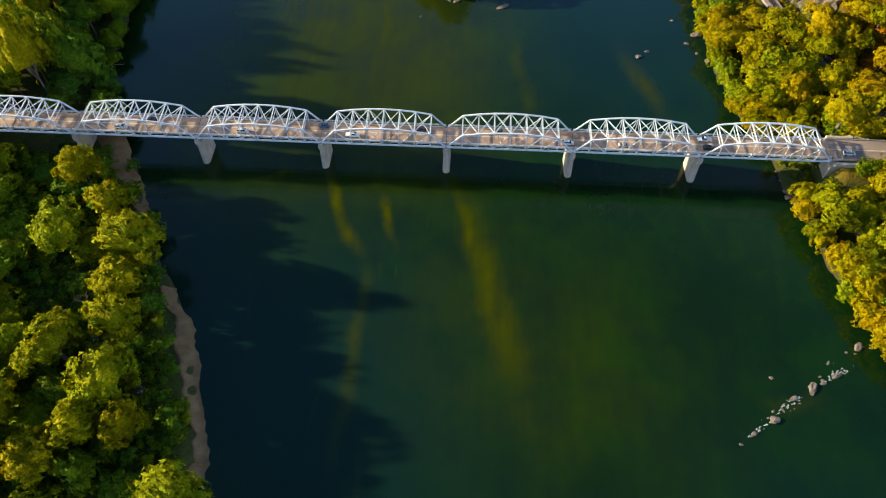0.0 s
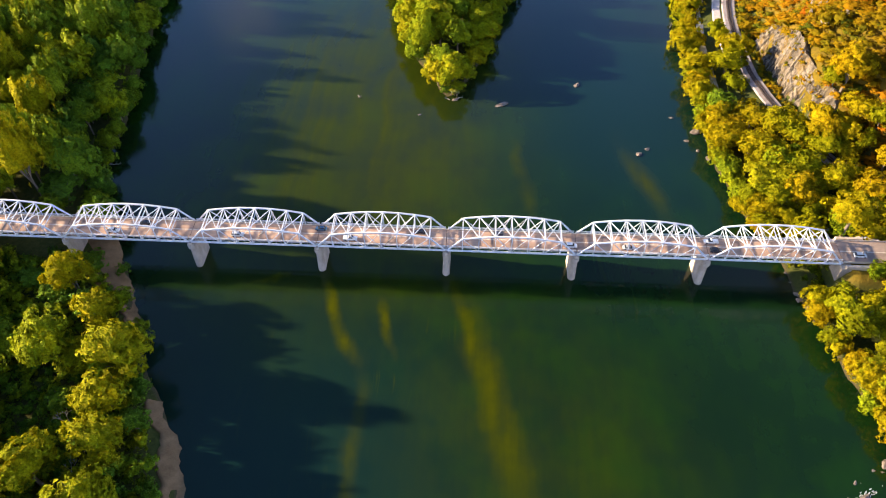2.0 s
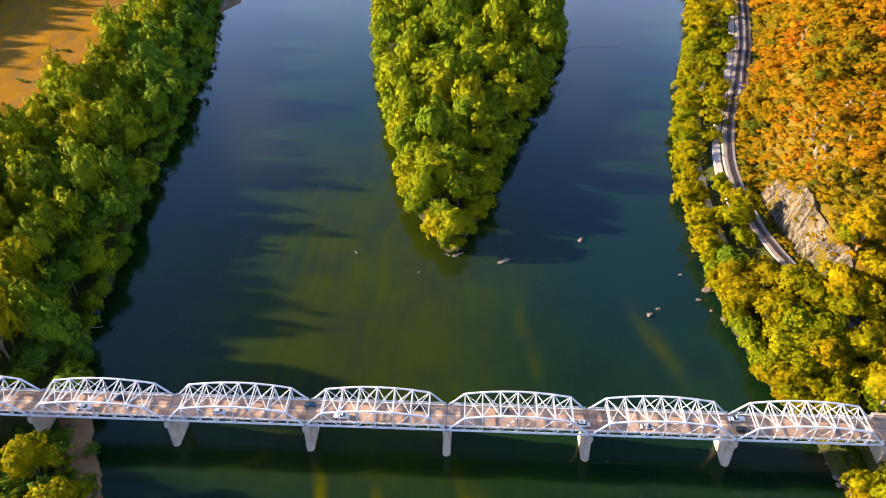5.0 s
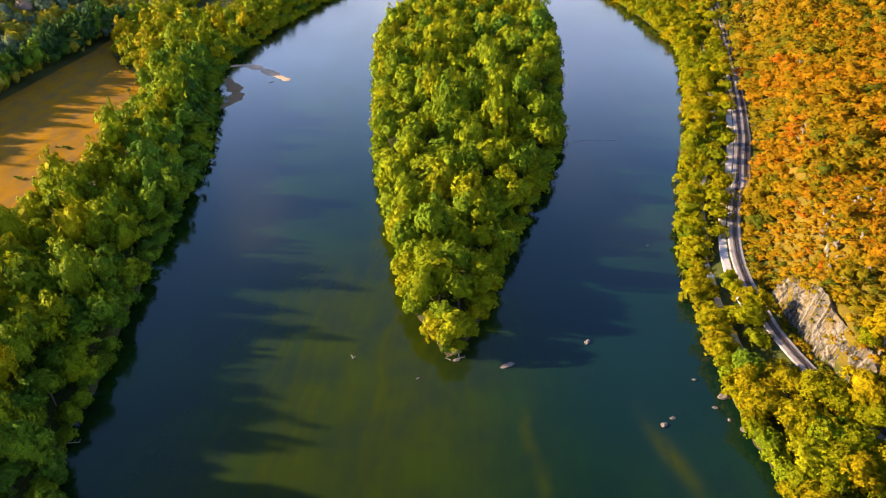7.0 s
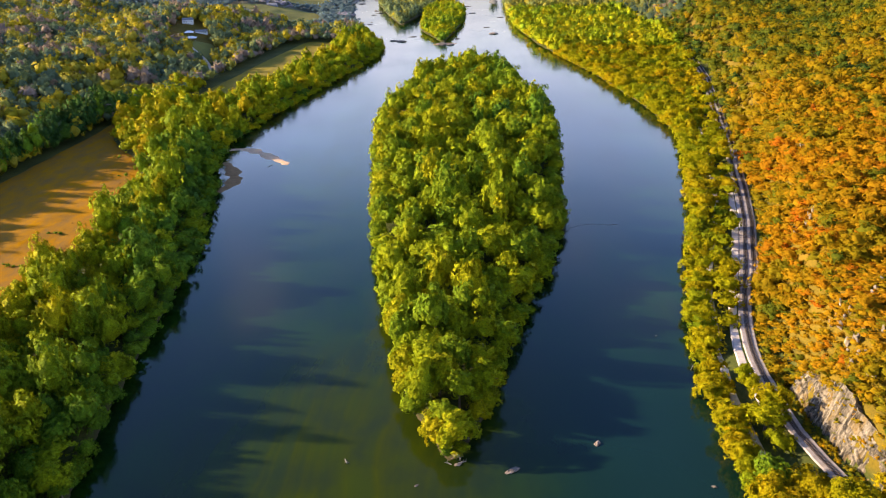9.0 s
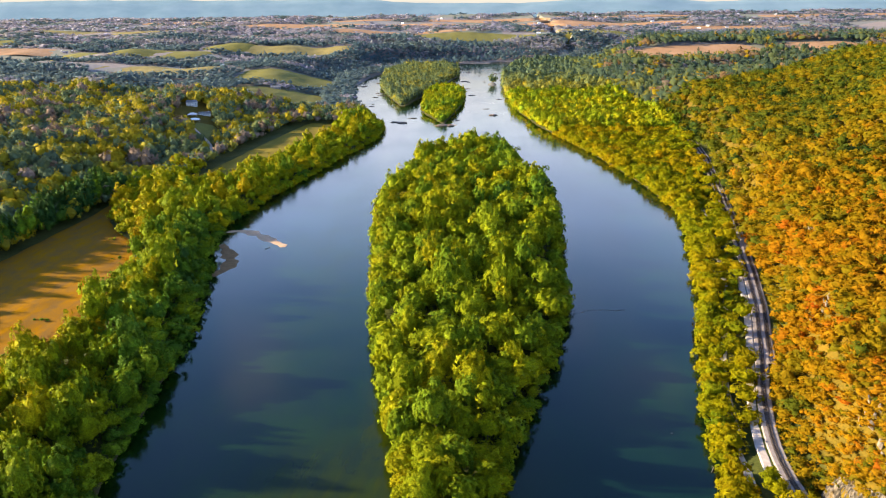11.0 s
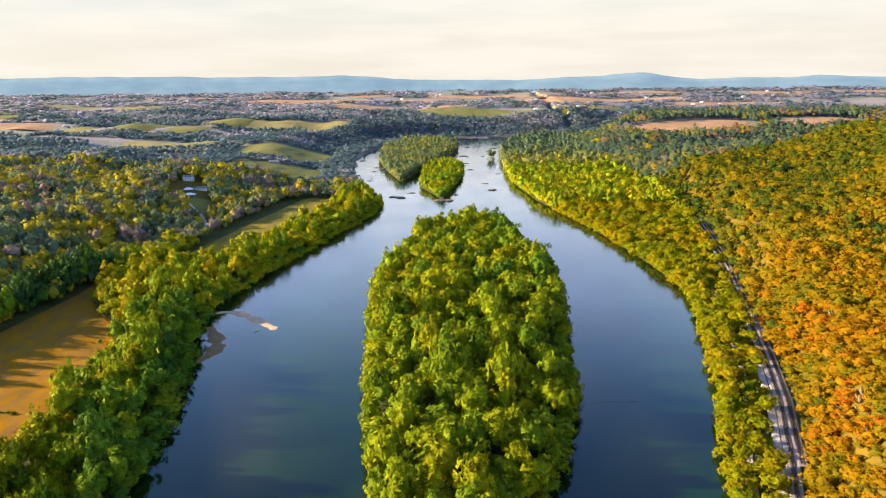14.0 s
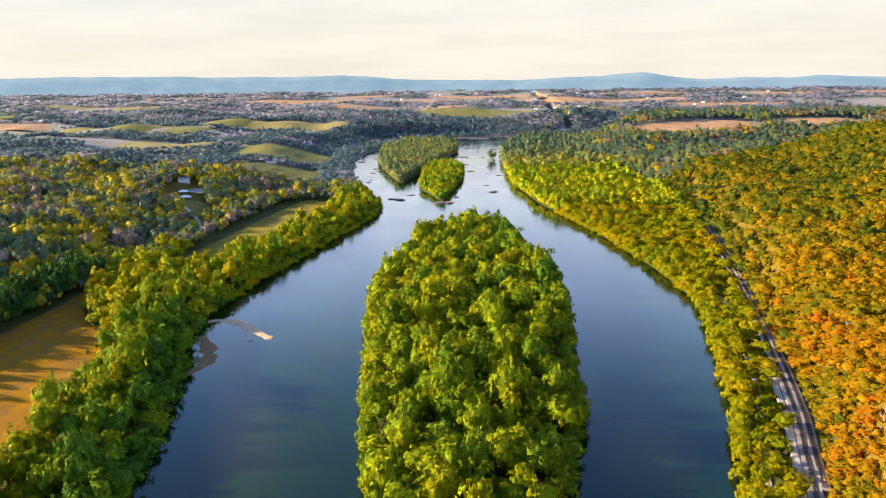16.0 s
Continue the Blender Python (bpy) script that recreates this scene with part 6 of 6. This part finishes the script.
for x, y, tall, lean, turn in ((-122, 96, 17, 0.3, 0), (-128, 116, 15, -0.2, 50), (-104, 85, 9, 0.5, 10), (-150, 172, 14, 0.2, 70), (-10, 309, 8, 0.9, 250), (-14, 308, 7, 0.8, 300),
                               (126, 276, 14, 0.1, 20), (133, 262, 15, 0.2, 80), (270, 330, 12, 0.2, 40), (300, 300, 12, 0.4, 20), (240, 290, 10, 0.3, 10)):
    snag(x, y, tall, lean, turn)


# ---- farm and far houses ----
def house(x, y, w, d, h, turn, wall_mat, roof_mat, label, far=False):
    """Gabled house: walls, roof, chimney, windows and a door."""
    root = tagged(new("house"), label, "house")
    bm = box(bmesh.new(), (-w / 2, -d / 2, -2), (w / 2, d / 2, h))
    part("wall", finish("wall", bm, wall_mat), None, root)
    bm, over = bmesh.new(), 0.5
    ring = []
    for px in (-w / 2 - over, w / 2 + over):
        ring.append([bm.verts.new(q) for q in ((px, -d / 2 - over, h - 0.2), (px, 0, h + d * 0.36), (px, d / 2 + over, h - 0.2), (px, d / 2 + over, h + 0.05), (px, 0, h + d * 0.36 + 0.3), (px, -d / 2 - over, h + 0.05))])
    for i in range(6):
        bm.faces.new((ring[0][i], ring[0][(i + 1) % 6], ring[1][(i + 1) % 6], ring[1][i]))
    for s_, q in ((1, ring[0]), (-1, ring[1])):
        bm.faces.new(q[::s_])
    for px in (-w / 2, w / 2):
        t = [bm.verts.new(q) for q in ((px, -d / 2, h - 0.1), (px, d / 2, h - 0.1), (px, 0, h + d * 0.36))]
        bm.faces.new(t)
    bmesh.ops.recalc_face_normals(bm, faces=bm.faces)
    roof = part("roof", finish("roof", bm, roof_mat), None, root)
    part("chimney", finish("chimney", box(bmesh.new(), (w * 0.3, -0.5, h + d * 0.2), (w * 0.3 + 1, 0.5, h + d * 0.36 + 1.4)), M_CONC), None, roof)
    if not far:
        for row in range(int(h // 2.8)):
            for i in range(int(w // 3)):
                px = -w / 2 + 1.6 + i * 3
                bm = box(bmesh.new(), (px - 0.5, -d / 2 - 0.06, 0.9 + row * 2.8), (px + 0.5, -d / 2 + 0.05, 2.3 + row * 2.8))
                part("window", finish("window", bm, M_GLASS), None, root, "dark window pane")
    root.matrix_world = pose(x, y, float(land(x, y)), 0, 0, turn)


def marquee(x, y, w, d, turn):
    """White party tent: legs, valance and a peaked roof."""
    root = tagged(new("marquee"), "white canvas marquee on the farmhouse lawn", "tent", "marquees")
    bm, base = bmesh.new(), []
    for px, py in ((-w / 2, -d / 2), (w / 2, -d / 2), (w / 2, d / 2), (-w / 2, d / 2)):
        base.append(bm.verts.new((px, py, 3.0)))
    ridge_ = [bm.verts.new((-w * 0.2, 0, 5.6)), bm.verts.new((w * 0.2, 0, 5.6))]
    low_ = [bm.verts.new((q.co.x, q.co.y, 2.3)) for q in base]
    for q in ((base[0], base[1], ridge_[1], ridge_[0]), (base[2], base[3], ridge_[0], ridge_[1]), (base[1], base[2], ridge_[1]), (base[3], base[0], ridge_[0])):
        bm.faces.new(q)
    for i in range(4):
        bm.faces.new((base[i], base[(i + 1) % 4], low_[(i + 1) % 4], low_[i]))
    part("canopy", finish("canopy", bm, M_CANVAS), None, root)
    for px in (-w / 2, 0, w / 2):
        for py in (-d / 2, d / 2):
            part("pole", finish("pole", tube(bmesh.new(), (px * 0.98, py * 0.98, -0.5), (px * 0.98, py * 0.98, 3.0), 0.08, 0.08, 6), M_WHITE), None, root)
    root.matrix_world = pose(x, y, float(land(x, y)) + 0.4, 0, 0, turn)


house(-526, 1352, 18, 9, 7, 8, M_WHITE, M_ROOF, "white farmhouse with a grey roof on the hill")
house(-484, 1300, 20, 7, 3.5, 15, M_WHITE, M_ROOF, "long low white outbuilding by the lawn")
marquee(-497, 1278, 15, 10, 10)
marquee(-483, 1249, 17, 11, 10)
house(-345, 830, 9, 6, 3.6, 60, M_WHITE, M_ROOF, "small pale hut among the riverside trees")
house(-470, 1700, 22, 9, 4, 5, M_ROOF, M_ROOF, "long dark barn in a pasture", True)
rng = random.Random(11)
for k in range(72):
    x, y = rng.uniform(-760, -540), rng.uniform(1980, 2320)
    if k > 4:
        y = rng.uniform(2500, 4300)
        x = rng.uniform(-0.55, 0.55) * y
    if float(wet(x, y)) < -5:
        s = 1 if k <= 4 else 1.2
        house(x, y, rng.uniform(9, 15) * s, rng.uniform(6, 8) * s, rng.uniform(3, 5) * s, rng.uniform(-30, 30), M_WHITE, M_WHITE if k % 3 else M_ROOF, "pale farm building far off among fields", True)
drive, _ = ribbon("driveway", DRIVE, 1082, 1238, 4.0, -2.6, 2.6, 1.2, M_GRAVEL)
tagged(new("driveway", drive), "pale gravel drive winding up to the farmhouse", "drive", kind="structure")

# tall grass in the golden field: low tufts with their blades fanned out
rg = np.random.RandomState(9)
cnt = 9000
gx, gy = rg.uniform(-400, -283, cnt), rg.uniform(340, 830, cnt)
ok = in_gold(gx, gy, -3.0) & (wave(gx, gy, 40, 90) > -0.5)
gx, gy = gx[ok], gy[ok]
gz = land(gx, gy) + 0.85
v = []
for k in range(3):
    a = rg.uniform(0, math.tau) + k * math.tau / 3 + rg.normal(0, 0.4, len(gx))
    r, h = rg.uniform(0.5, 1.2, len(gx)), rg.uniform(0.04, 0.2, len(gx))
    v.append(np.stack([np.stack([gx, gy, gz + h], 1), np.stack([gx + r * np.cos(a), gy + r * np.sin(a), gz - 0.1], 1), np.stack([gx + r * np.cos(a + 2.1), gy + r * np.sin(a + 2.1), gz - 0.1], 1)], 1))
v = np.concatenate(v).reshape(-1, 3)
tagged(new("tall_grass", mesh_from("tall_grass", v, np.arange(len(v)).reshape(-1, 3), M_STRAW, normals=np.tile((-0.25, 0, 0.97), (len(v), 1)))), "tall golden dry grass", "grass", kind="stuff")
